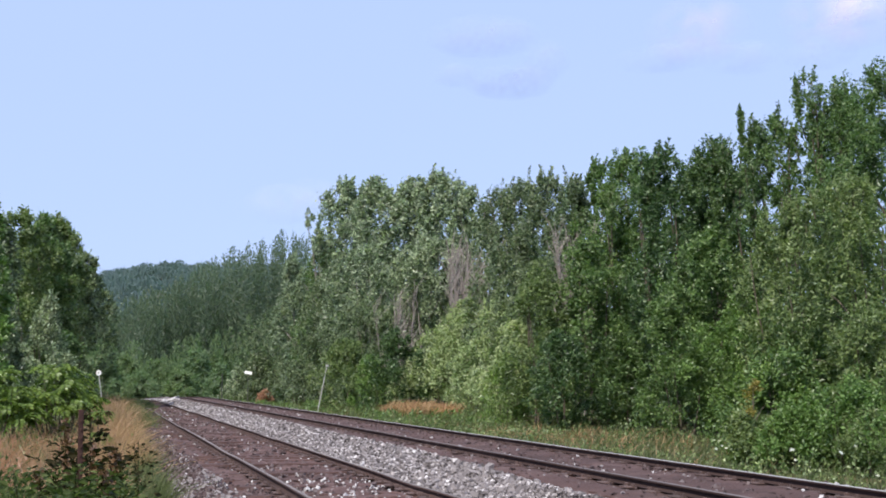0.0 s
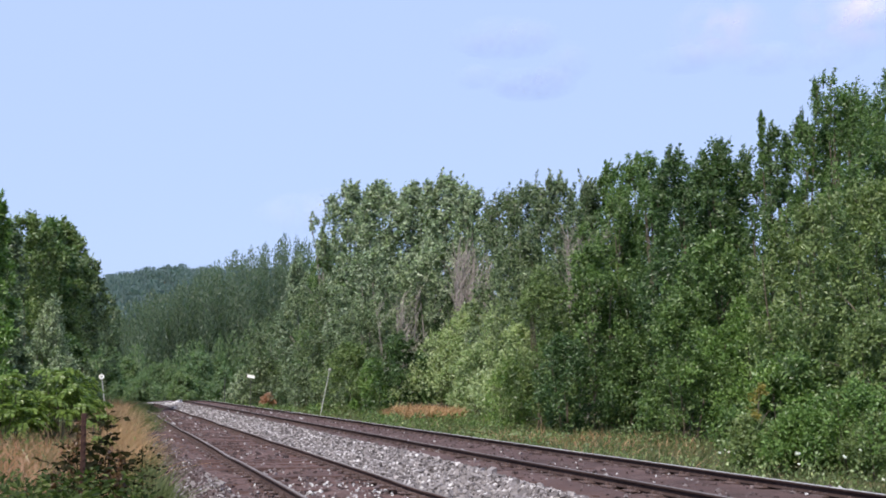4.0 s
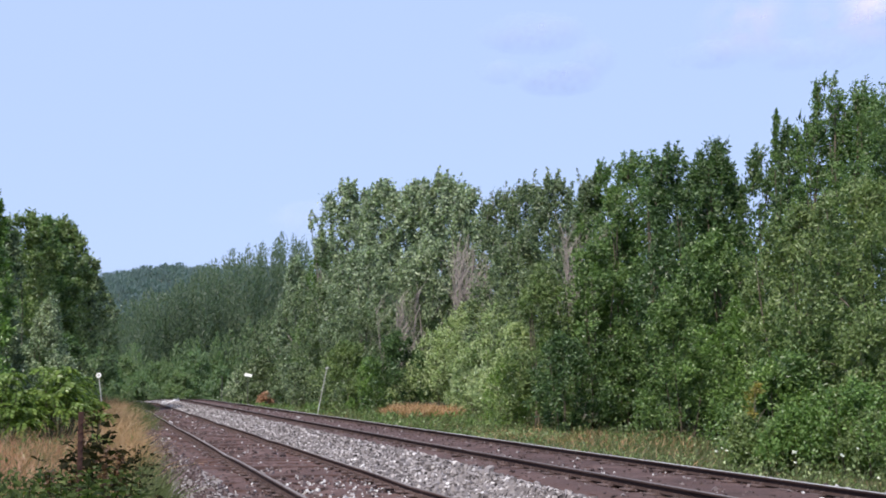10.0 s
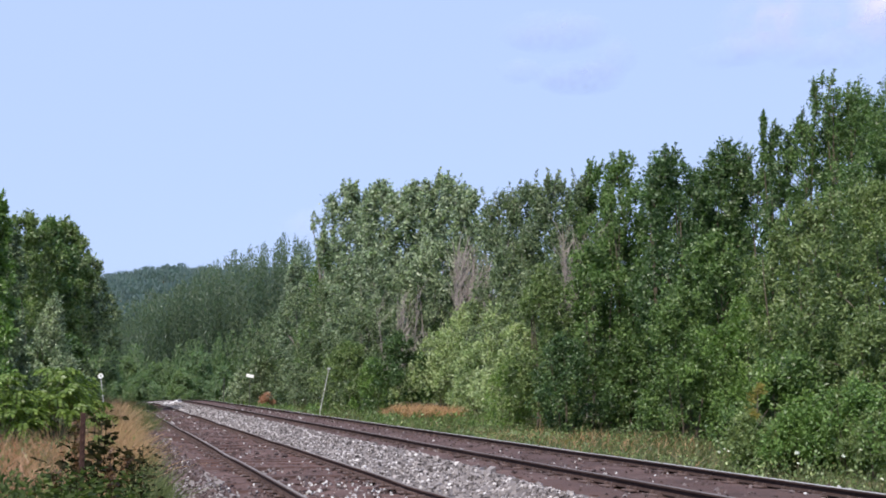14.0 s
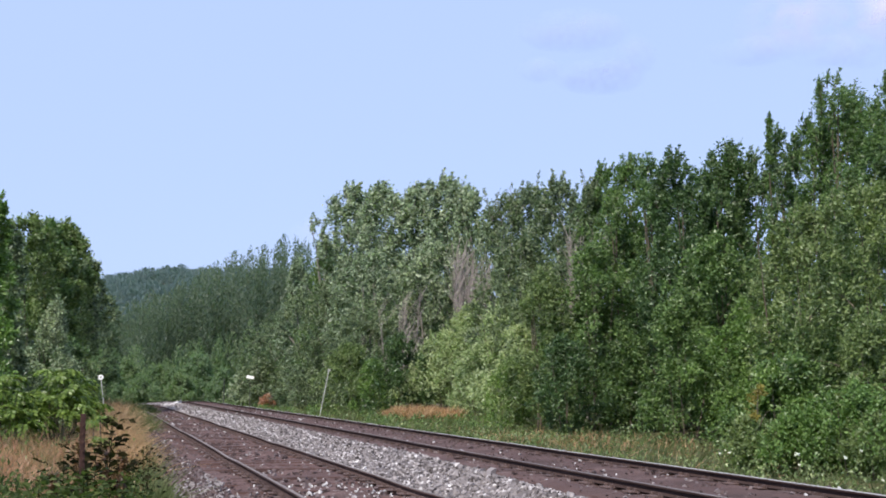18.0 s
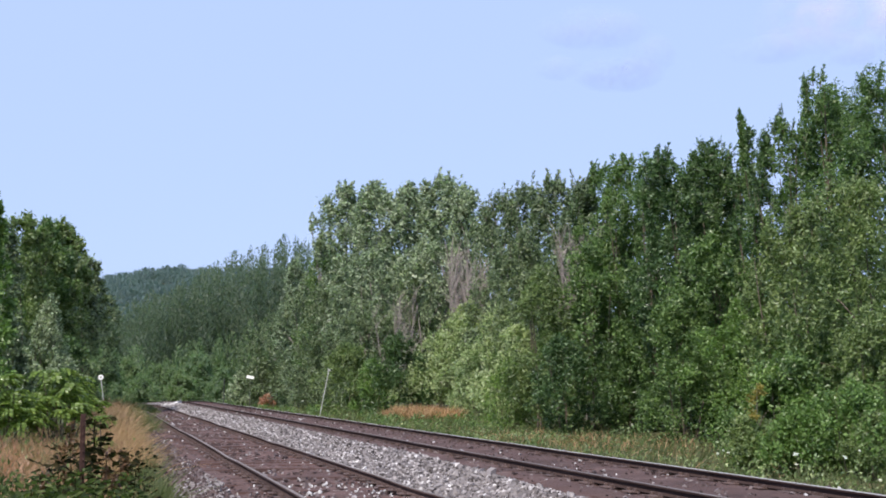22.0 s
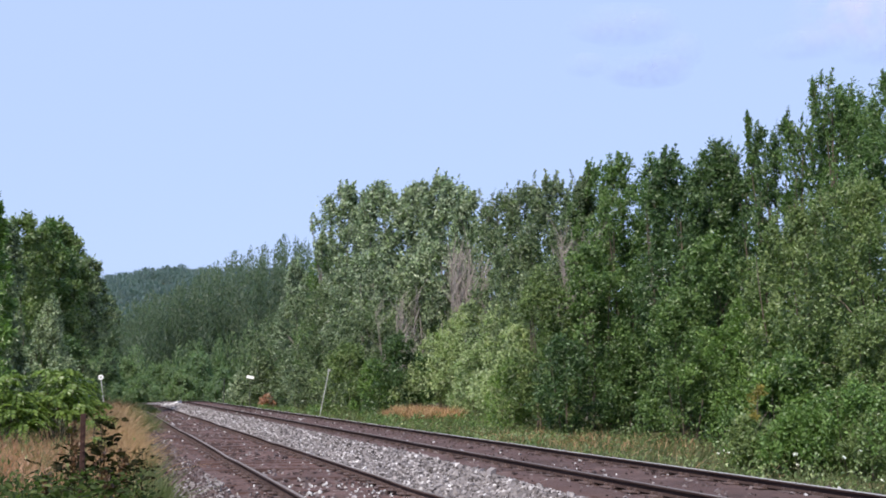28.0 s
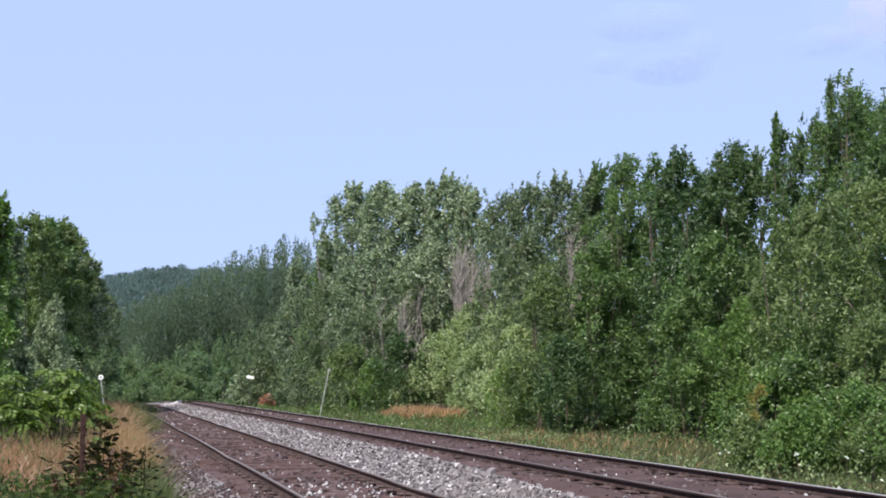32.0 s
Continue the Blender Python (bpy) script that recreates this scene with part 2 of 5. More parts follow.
def ground_z(x, y):
    x = np.asarray(x, dtype=float) - bend(np.minimum(y, 150.0)) - BED
    z = -0.22 + 0.10 * smooth(0.3, 1.5, x) - 0.02 * smooth(1.5, 1.6, x)
    z = z + 0.227 * smooth(4.2, 4.85, x) - 0.55 * smooth(7.5, 9.4, x)
    z = z + 0.35 * smooth(12.0, 30.0, x) + 0.3 * smooth(-2.0, -14.0, x)
    z = z + dip(y)
    hill = smooth(330.0, 900.0, y) * (72.0 + 16.0 * smooth(-10.0, 75.0, x) + 2.5 * np.sin(x / 21.0 + 1.0))
    return z + hill * smooth(420, -60, x - 0.18 * np.asarray(y))


def sheet(name, xs, ys, lift, material, label, rough=0.0, seed=0):
    """One sheet of the setting that follows the land."""
    r = np.random.default_rng(seed)
    X, Y = np.meshgrid(np.array(xs), np.array(ys))
    Xb = X + bend(np.minimum(Y, 150.0)) + BED
    Z = ground_z(Xb, Y) + lift(X, Y) + r.normal(0, 1, X.shape) * rough
    V = np.stack((Xb, Y, Z), axis=-1).reshape(-1, 3)
    nx, ny = len(xs), len(ys)
    i = (np.arange(ny - 1)[:, None] * nx + np.arange(nx - 1)).ravel()
    F = np.stack((i, i + 1, i + nx + 1, i + nx), axis=1)
    ob = new(name, quads(name, V, F, material, True))
    return tagged(ob, label, name.split("_")[0], kind="structure")


def steps(*runs):
    out = []
    for a, b, n in runs:
        out += list(np.linspace(a, b, n, endpoint=False))
    return out + [runs[-1][1]]


sheet("ground", steps((-1500, -60, 14), (-60, -8, 26), (-8, 1.0, 30), (1.0, 9.6, 44), (9.6, 30, 34), (30, 120, 18), (120, 1800, 16)),
      steps((-60, 6, 12), (6, 60, 108), (60, 150, 60), (150, 400, 20), (400, 1400, 30)),
      lambda X, Y: 0 * X, M_GROUND, "rough verge of soil, turf and dead stalks", 0.012, 1)
YS = steps((-60, 2, 40), (2, 50, 192), (50, 160, 150))
bed_old = sheet("ballast_old", np.linspace(0.75, 4.3, 40), YS, lambda X, Y: (0.150 + 0.014 * np.sin(X * 5 + np.sin(Y * 0.7)) + 0.012 * np.sin(Y * 1.3 + X * 3)) * smooth(0.75, 1.35, X),
      M_OLDBALLAST, "dark rusty old ballast bed of the nearer track", 0.012, 2)


def shoulder(X, Y):
    """Height of the fresh shoulder above the land: it laps the old track's right rail and ends at the main line's ties."""
    X, edge = np.asarray(X, dtype=float), 4.50 + 0.34 * smooth(10, 18, Y)
    top = 0.07 + 0.09 * smooth(3.7, 4.2, X) + 0.115 * smooth(4.2, edge - 0.12, X) - 0.2 * smooth(edge - 0.08, edge + 0.12, X)
    return top + 0.14 - 0.227 * smooth(4.2, 4.85, X)


bed_fresh = sheet("ballast_fresh", np.linspace(3.655, 5.1, 26), YS, shoulder, M_NEWBALLAST, "fresh pale grey ballast shoulder between two tracks", 0.012, 3)
bed_far = sheet("ballast_far", np.linspace(4.45, 8.6, 38), YS, lambda X, Y: 0.188 - 0.184 * smooth(7.3, 8.5, X),
      M_OLDBALLAST, "brown ballast bed of the farther track", 0.010, 4)

# ---- the two tracks ----
def rail_profile(height):
    half = [(0.0, 0.0), (0.070, 0.0), (0.070, 0.011), (0.016, 0.028), (0.009, 0.045), (0.009, 0.125), (0.034, 0.136), (0.036, 0.166), (0.030, 0.172)]
    half = [(x, height / 0.172 * z) for x, z in half]  # the foot is buried in stone and plates
    return [(x, z) for x, z in half[1:]] + [(-x, z) for x, z in reversed(half[1:])]


def rail_line(gauge_x, top, wavy, seed):
    """Centre line of a rail: x, y, foot height; worn joints sag a little on the old track."""
    r = np.random.default_rng(seed)
    ys = np.array(steps((-60, 2, 60), (2, 60, 200), (60, 160, 140)))
    z = np.full(len(ys), top) + dip(ys)
    x = gauge_x + bend(ys)
    if wavy:
        ph = r.uniform(0, 11.9)
        d = np.abs((ys + ph) % 11.9 - 5.95)
        z = z - wavy * np.exp(-(d / 1.1) ** 2) + wavy * 0.25 * np.sin(ys / 2.7 + ph)
        x = x + wavy * 0.5 * np.sin(ys / 4.3 + ph) + wavy * 0.4 * np.exp(-(d / 0.7) ** 2)
    return x, ys, z


def sweep(profile, line):
    x, y, z = line
    n = len(profile)
    V = np.array([(xi + px, yi, zi + pz) for xi, yi, zi in zip(*line) for px, pz in profile])
    F = [(i * n + k, i * n + (k + 1) % n, (i + 1) * n + (k + 1) % n, (i + 1) * n + k) for i in range(len(y) - 1) for k in range(n)]
    return V, np.array(F)


def plate_mesh():
    bm = box_bm(0.20, 0.34, 0.016, 0.003)
    for dx, dy in ((-0.085, -0.10), (0.085, 0.09), (-0.085, 0.10)):
        bmesh.ops.create_cube(bm, size=1, matrix=Matrix.Translation((dx, dy, 0.022)) @ Matrix.Diagonal((0.03, 0.03, 0.03, 1)))
    me = bpy.data.meshes.new("tie_plate")
    bm.to_mesh(me)
    bm.free()
    me.materials.append(M_PLATE)
    return me


def tie_meshes(seed):
    out = []
    r = random.Random(seed)
    for k in range(6):
        bm = box_bm(2.59, 0.225, 0.17, 0.012)
        bmesh.ops.subdivide_edges(bm, edges=[e for e in bm.edges if e.calc_length() > 1], cuts=5)
        for v in bm.verts:
            v.co += Vector((r.uniform(-1, 1), r.uniform(-1, 1), r.uniform(-1, 1))) * 0.008
        me = bpy.data.meshes.new("tie")
        bm.to_mesh(me)
        bm.free()
        me.materials.append(M_TIE)
        out.append(me)
    return out


TIES, PLATE = tie_meshes(5), plate_mesh()


def track(centre, tie_top, height, wavy, running, label, seed, sunk):
    base = new("railway_track")
    tagged(base, label, "railway track", "railway tracks")
    base.location = (centre, 0, 0)
    r = random.Random(seed)
    for side in (-0.755, 0.755):
        line = rail_line(side, tie_top + 0.014, wavy, seed + int(side > 0))
        rail = part_of("rail", quads("rail", *sweep(rail_profile(height), line), M_RAIL), base, "brown rusty steel rail")
        cap = [(0.022, height + 0.0005), (0.022, height + 0.0035), (-0.022, height + 0.0035), (-0.022, height + 0.0005)]
        part_of("running_surface", quads("running_surface", *sweep(cap, line), running[int(side > 0)]), rail, "worn running surface")
    y = -24.0
    while y < 118:
        ang = -math.degrees(math.atan(max(y - 74, 0) / 320.0)) * -1
        t = part_of("tie", TIES[r.randrange(6)], base)
        t.matrix_basis = pose(float(bend(y)) + r.uniform(-0.05, 0.05), y, tie_top - 0.085 + float(dip(y)) + r.uniform(-sunk, 0.003), r.uniform(-1.5, 1.5), 0, ang + r.uniform(-1.5, 1.5))
        if 6 < y < 42:
            for side in (-0.755, 0.755):
                p = part_of("tie_plate", PLATE, base)
                p.matrix_basis = pose(side, y, tie_top + 0.006, 0, 0, 90)
        y += 0.535 + r.uniform(-0.02, 0.02)
    return base


near_track = track(NEAR, NEAR_TIE, 0.074, 0.022, (M_RUNOLD, M_RUNOLD), "old single track, worn rusty rails on weathered wooden ties", 21, 0.055)
far_track = track(FAR, FAR_TIE, 0.078, 0.004, (M_RUNPLAIN, M_RUNSHEEN), "main line track, bright rail heads on brown wooden ties", 31, 0.045)

# rail anchors clipped to the nearer track
def anchor_mesh():
    bm = box_bm(0.06, 0.035, 0.05, 0.008)
    bmesh.ops.create_cube(bm, size=1, matrix=Matrix.Translation((0.05, 0, -0.01)) @ Matrix.Diagonal((0.05, 0.03, 0.025, 1)))
    me = bpy.data.meshes.new("rail_anchor")
    bm.to_mesh(me)
    bm.free()
    me.materials.append(M_PLATE)
    return me


ANCHOR = anchor_mesh()
for k in range(24):
    for side in (-0.85, 0.66):
        a = part_of("rail_anchor", ANCHOR, near_track)
        a.matrix_basis = pose(side, 9.2 + k * 1.07 + (0.2 if side > 0 else 0), 0.075)


# ---- loose stones ----
CUBE_V = np.array([(x, y, z) for x in (-1, 1) for y in (-1, 1) for z in (-1, 1)], dtype=float) * 0.55
CUBE_F = np.array([(0, 1, 3, 2), (4, 6, 7, 5), (0, 4, 5, 1), (2, 3, 7, 6), (0, 2, 6, 4), (1, 5, 7, 3)])


def stones(name, n, xr, yr, size, material, label, lift, seed, toward=1.0):
    """Broken stones strewn over a strip of the bed; denser towards its near end."""
    r = np.random.default_rng(seed)
    y = yr[0] + (yr[1] - yr[0]) * r.random(n) ** toward
    x = r.uniform(*xr, n)
    xb = x + bend(y) + BED
    s = size * r.lognormal(0, 0.28, n) * (1 + 0.012 * y)
    P = np.stack((xb, y, ground_z(xb, y) + lift(x, y) + 0.25 * s), axis=1)
    V = CUBE_V[None] * (1 + r.uniform(-0.42, 0.42, (n, 8, 3)))
    q = unit(r.normal(0, 1, (n, 3)))
    w = unit(np.cross(q, r.normal(0, 1, (n, 3))))
    e = np.cross(q, w)
    V = V[..., 0:1] * q[:, None] * 1.15 + V[..., 1:2] * w[:, None] + V[..., 2:3] * e[:, None] * 0.75
    V = (V * s[:, None, None] + P[:, None]).reshape(-1, 3)
    F = (CUBE_F[None] + (np.arange(n) * 8)[:, None, None]).reshape(-1, 4)
    return tagged(new(name, quads(name, V, F, material)), label, "ballast", kind="stuff")


stones("ballast_stones", 19000, (3.67, 4.82), (8.5, 88), 0.0185, M_STONE_NEW, "fresh pale grey crushed ballast stones between tracks", shoulder, 41, 2.1)
stones("ballast_stones", 7000, (0.7, 1.46), (11, 60), 0.021, M_STONE_OLD, "old rust-stained ballast stones with white chips", lambda x, y: 0.162 * smooth(0.75, 1.35, x), 42, 1.5)
stones("ballast_stones", 4000, (1.6, 3.66), (11, 60), 0.024, M_STONE_OLD, "old rust-stained ballast stones among wooden ties", lambda x, y: 0.148, 43, 1.5)
stones("ballast_stones", 3000, (4.6, 8.3), (8.5, 60), 0.018, M_STONE_OLD, "rusty ballast stones round the main line ties", lambda x, y: 0.186 - 0.184 * smooth(7.3, 8.5, x), 44, 1.4)
stones("stone_pile", 700, (3.74, 4.78), (75.4, 76.3), 0.055, M_STONE_WHITE, "low heap of white stones between the distant tracks",
       lambda x, y: 0.0 + 0.13 * smooth(3.74, 3.98, x) * (1 - smooth(4.70, 4.78, x)), 47)


# ---- trees and bushes ----
WIND_OF = {}  # trees that follow a sway of their own
SWAY = []  # what the wind moves: object, pivot, gain, lag, seed
WIND = np.array((0.9, 0.25, 0.0))


def crown_shape(kind, u):
    if kind == "bush":
        return (1 - u ** 2.4) ** 0.5 * (0.75 + 0.25 * np.sin(np.pi * np.minimum(u * 1.6, 1)))
    if kind == "spire":
        return np.sin(np.pi * np.clip(u, 0, 1) ** 0.55) ** 0.7 * (1 - 0.55 * u)
    if kind == "column":
        return np.minimum(1, 0.55 + 1.2 * u) * (1 - u ** 5) ** 0.6
    return np.sin(np.pi * np.clip(0.06 + 0.92 * u, 0, 1) ** 0.8) ** 0.62


def foliage(r, kind, z0, z1, w, clumps, twigs, per, size, stream=0.45, shoots=0.12, ruffle=0.62):
    """Leaves on twigs on boughs that fill a crown unevenly. Returns leaves and the bough of each, and the boughs' centres."""
    u = ((np.arange(clumps) + r.random(clumps)) / clumps) ** 0.85
    a = r.uniform(0, 2 * np.pi, clumps)
    rad = 0.56 * w * crown_shape(kind, u) * np.sqrt(r.uniform(0.08, 1.0, clumps)) * (1 + 0.18 * np.sin(3 * a + r.uniform(0, 6)) + 0.14 * np.sin(9 * u + r.uniform(0, 6)))
    rc = (0.5 * w) * r.uniform(0.15, 0.34, clumps) * (1 - 0.4 * u ** 2)
    tall = 1.3 if kind == "bush" else 1.8  # boughs are upright plumes
    H = z1 - z0
    C = np.stack((rad * np.cos(a), rad * np.sin(a), z0 + H * 0.955 * u), axis=1)
    n = clumps * twigs
    c = np.repeat(np.arange(clumps), twigs)
    out = unit(C[c] * (1, 1, 0.0) + 1e-6)
    shoot = (r.random(n) < shoots)[:, None]  # long leading shoots
    bulge = unit(r.normal(0, 1, (n, 3)) + UP * 0.35 + out * 0.45)
    girth = 1 - 0.45 * np.maximum(bulge[:, 2], 0)
    o = C[c] + bulge * (rc[c] * r.uniform(0.2, 1.0, n) ** 0.6)[:, None] * np.stack((girth, girth, np.full(n, tall)), axis=1)
    t = unit(bulge * np.where(shoot, 0.2, 0.6) + r.normal(0, 0.35, (n, 3)) + UP * np.where(shoot, 1.6, 0.6) + WIND * stream)
    ln = rc[c] * r.uniform(0.35, 0.95, n) * np.where(shoot[:, 0], 1.7, 1)
    spread = unit(bulge * 0.85 + UP * 0.45 + r.normal(0, 0.42, (n, 3)))  # the way a whole spray faces
    k = np.repeat(np.arange(n), per)
    s = r.uniform(0.05, 1, n * per)
    P = o[k] + t[k] * (ln[k] * s)[:, None] + r.normal(0, 1, (n * per, 3)) * size * np.where(shoot[k], 0.2, 0.45)
    P[:, 2] = np.maximum(P[:, 2], 0.02)
    D = unit(t[k] * 0.5 + r.normal(0, 0.6, (n * per, 3)) + WIND * stream * 0.8 - UP * 0.25)
    N = unit(spread[k] + r.normal(0, ruffle * 0.9, (n * per, 3)))
    L = size * r.uniform(0.7, 1.6, n * per)
    W = L * r.uniform(0.34, 0.58, n * per)
    q = np.flatnonzero(shoot[:, 0])  # the shoots' own thin stems
    w1, w2 = unit(r.normal(0, 1, 3)) * r.uniform(3.2, 4.6), unit(r.normal(0, 1, 3)) * r.uniform(2.6, 3.8)
    wave = np.sin(C @ w1 * (2.2 / w) ** 0.5 + r.uniform(0, 6)) + np.sin(C @ w2 * (2.2 / w) ** 0.5 + r.uniform(0, 6))
    full = (wave > -0.95) | (u > 0.72)  # hollows between the boughs
    keep = np.flatnonzero(full[c[k]])
    P, D, N, L, W, k, q = P[keep], D[keep], N[keep], L[keep], W[keep], k[keep], q[full[c[q]]]
    return (np.concatenate((P, o[q])), np.concatenate((D, t[q])), np.concatenate((N, unit(r.normal(0, 1, (len(q), 3))))),
            np.concatenate((L, ln[q])), np.concatenate((W, np.full(len(q), size * 0.13))), np.concatenate((c[k], c[q])), C)


def tree(x, y, top, width, name, label, material, kind="tree", bare=0.12, clumps=40, twigs=22, per=9, size=0.09, stems=1, bark=None, pieces=1, sway=1.0, lag=0.0, seed=0, stream=0.45, group="", lean=0.0, limbs=5, shoots=0.12, sprigs=0, reach=1.0, wind=""):
    """A tree or bush whose top reaches the height top; its crown moves in the wind in a few large boughs."""
    r = np.random.default_rng(seed)
    if y > 36:
        size, per = size * 0.76, int(per * 1.25)
    elif kind == "bush":
        size, per = size * 0.74, int(per * 1.4)
    else:
        size = size * 0.9
    g = float(ground_z(x, y)) - 0.03
    H = top - g
    base = tagged(new(name), label, "bush" if kind == "bush" else "tree", group)
    base.matrix_basis = pose(x, y, g, 0, lean, 0)
    z0 = H * bare
    P, D, N, L, W, c, C = foliage(r, kind, z0, H, width, clumps, twigs, per, size, stream, shoots)
    sector = np.argsort(np.argsort(np.arctan2(C[:, 1], C[:, 0]) + 0.0)) * pieces // len(C) if pieces > 1 else np.zeros(len(C), int)
    for k in range(pieces):
        m = sector[c] == k
        V, F = leaves(P[m], D[m], N[m], L[m], W[m])
        crown = part_of("crown", quads("crown", V, F, material), base)
        if pieces > 1:
            SWAY.append((crown, (0, 0, H * 0.25), 0.35 * sway, lag + 0.35 * k, seed * 7 + k))
    rad = max(0.02, H * 0.007)
    b = bark or M_BARK
    for q in range(stems):
        off = np.array((r.normal(0, 0.06 * width), r.normal(0, 0.06 * width), 0)) if stems > 1 else np.zeros(3)
        pts = [off * (1 + 1.0 * s) + np.array((0.02 * H * math.sin(4 * s + q), 0.02 * H * math.cos(3 * s + q), H * 0.8 * s)) for s in np.linspace(0, 1, 7)]
        part_of("trunk", quads("trunk", *tube(pts, np.linspace(rad, rad * 0.2, 7)), b, True), base)
    for q in r.choice(len(C), min(limbs, len(C)), replace=False):
        tip, zj = C[q], max(0.15 * H, C[q][2] * 0.72)
        j = np.array((0.02 * H * math.sin(4 * zj / H / 0.9), 0.02 * H * math.cos(3 * zj / H / 0.9), zj))
        pts = [j + (tip - j) * s + UP * 0.12 * H * s * (1 - s) for s in np.linspace(0, 1, 5)]
        part_of("limb", quads("limb", *tube(pts, np.linspace(rad * 0.5, rad * 0.12, 5), 5), b, True), base)
    # upright leafy branches that break the outline
    high = np.flatnonzero(C[:, 2] > z0 + 0.45 * (H - z0))
    edge = high[np.argsort(-(np.hypot(C[high, 0], C[high, 1]) / width + 2.2 * C[high, 2] / H + r.uniform(0, 0.5, len(high))))]
    for q in edge[:int(sprigs * 1.8)]:
        p, rnd = C[q], r.normal(0, 0.2, 3)
        d = unit(unit(p * (1, 1, 0) + 1e-6) * 0.22 + UP * 1.25 + WIND * 0.15 + rnd)
        ln = reach * r.uniform(0.55, 1.2)
        bow = np.array((0.9, 0.2, -0.25)) * ln * r.uniform(0.02, 0.2)
        pts = [p + d * ln * s + bow * s * s for s in np.linspace(-0.3, 1, 6)]
        branch = part_of("branch", quads("branch", *tube(pts, np.linspace(rad * 0.22, rad * 0.05, 6), 4), b, True), base)
        m = 64
        s = r.uniform(-0.1, 1.02, m)[:, None]
        away = unit(r.normal(0, 1, (m, 3)) * (1, 1, 0.4))
        Q = p + d * ln * s + bow * s * s + away * ln * 0.13 * (1.05 - s) * r.random((m, 1))
        E = unit(d * 0.7 + away * 0.6 + r.normal(0, 0.35, (m, 3)) + WIND * 0.2)
        Ls = size * r.uniform(0.7, 1.5, m) * (1.15 - 0.35 * s[:, 0])
        part_of("foliage", quads("foliage", *leaves(Q, E, unit(away * 0.7 + r.normal(0, 0.5, (m, 3)) + UP * 0.4), Ls, Ls * r.uniform(0.40, 0.6, m)), material), branch)
        if y < 46:
            SWAY.append((branch, tuple(p), 0.8 * sway, lag + r.uniform(0, 0.6), seed * 11 + int(q)))
    if sway:
        SWAY.append((base, None, sway, lag, seed))
        if wind:
            WIND_OF[base.name] = wind
    return base


def dead_tree(x, y, top, width, stems, label, seed, sway=0.5):
    """A bare grey stand of dead stems with fine upright branches."""
    r = np.random.default_rng(seed)
    g = float(ground_z(x, y)) - 0.03
    H = top - g
    base = tagged(new("dead_tree"), label, "tree", "dead trees")
    base.matrix_basis = pose(x, y, g)
    for q in range(stems):
        ox, oy = r.normal(0, 0.14 * width), r.normal(0, 0.12 * width)
        tip = np.array((ox * 2.2 + r.normal(0, 0.25), oy * 2.2, H * r.uniform(0.7, 1.0)))
        foot = np.array((ox, oy, 0.0))
        pts = [foot + (tip - foot) * s + np.array((0.03 * math.sin(7 * s + q), 0, 0)) for s in np.linspace(0, 1, 6)]
        stem = part_of("stem", quads("stem", *tube(pts, np.linspace(0.0038 * H, 0.001 * H, 6), 5), M_GREYBARK, True), base)
        twigs = []
        for k in range(30):
            s = r.uniform(0.3, 0.97)
            p = foot + (tip - foot) * s
            d = np.array((r.normal(0, 0.4) + 0.15, r.normal(0, 0.4), 1.0)) * H * r.uniform(0.07, 0.17)
            twigs.append(tube([p, p + d * 0.5 + (0.02, 0, 0), p + d], (0.0018 * H, 0.0014 * H, 0.0007 * H), 3))
        part_of("branchwork", quads("branchwork", *joined(twigs), M_GREYBARK), stem)
    SWAY.append((base, None, sway, 0.3, seed))
    return base


def sumac(x, y, top, width, stems, label, seed, frond=1.0):
    """A sumac: bare stems, each crowned with a whorl of arching feathered leaves."""
    r = np.random.default_rng(seed)
    g = float(ground_z(x, y)) - 0.03
    H = top - g
    base = tagged(new("sumac_bush"), label, "bush", "sumac bushes")
    base.matrix_basis = pose(x, y, g)
    for q in range(stems):
        a, d = 2.4 * q, math.sqrt((q + 0.4) / stems)
        tip = np.array((0.42 * width * d * math.cos(a), 0.42 * width * d * math.sin(a), H * (0.92 - 0.45 * d * d) * r.uniform(0.62, 1.02)))
        foot = tip * (0.35, 0.35, 0)
        pts = [foot + (tip - foot) * t + np.array((0.03 * math.sin(5 * t + q), 0, 0)) for t in np.linspace(0, 1, 6)]
        stem = part_of("stem", quads("stem", *tube(pts, np.linspace(0.018, 0.009, 6), 5), M_BARK, True), base)
        P, D, N, L, W = [], [], [], [], []
        for k in range(9):
            b = 2.39996 * k + r.uniform(-0.3, 0.3)
            out, side = np.array((math.cos(b), math.sin(b), 0)), np.array((-math.sin(b), math.cos(b), 0))
            ln, lift = frond * r.uniform(0.34, 0.50), r.uniform(0.35, 1.0)
            for m in range(12):
                t = 0.14 + 0.86 * m / 11
                p = tip + out * ln * t * 0.85 + UP * ln * (lift * t - 0.85 * t * t)
                along = unit(out * 0.85 + UP * (lift - 1.7 * t))
                for w in (-1, 1):
                    P.append(p)
                    D.append(unit(side * w + along * 0.6 - UP * 0.15 + WIND * 0.35 + r.normal(0, 0.12, 3)))
                    N.append(unit(np.cross(along, side) * -1 + UP * 0.8 + side * w * 0.25 + r.normal(0, 0.15, 3)))
                    L.append(frond * 0.105 * (1.15 - 0.6 * abs(t - 0.5)) * r.uniform(0.85, 1.1))
                    W.append(frond * 0.038)
        V, F = leaves(np.array(P), np.array(D), np.array(N), np.array(L), np.array(W))
        whorl = part_of("foliage", quads("foliage", V, F, M_SUMAC), stem)
        SWAY.append((whorl, tuple(tip), 1.3, r.uniform(0, 0.5), seed * 13 + q))
    SWAY.append((base, None, 0.6, 0.2, seed))
    return base


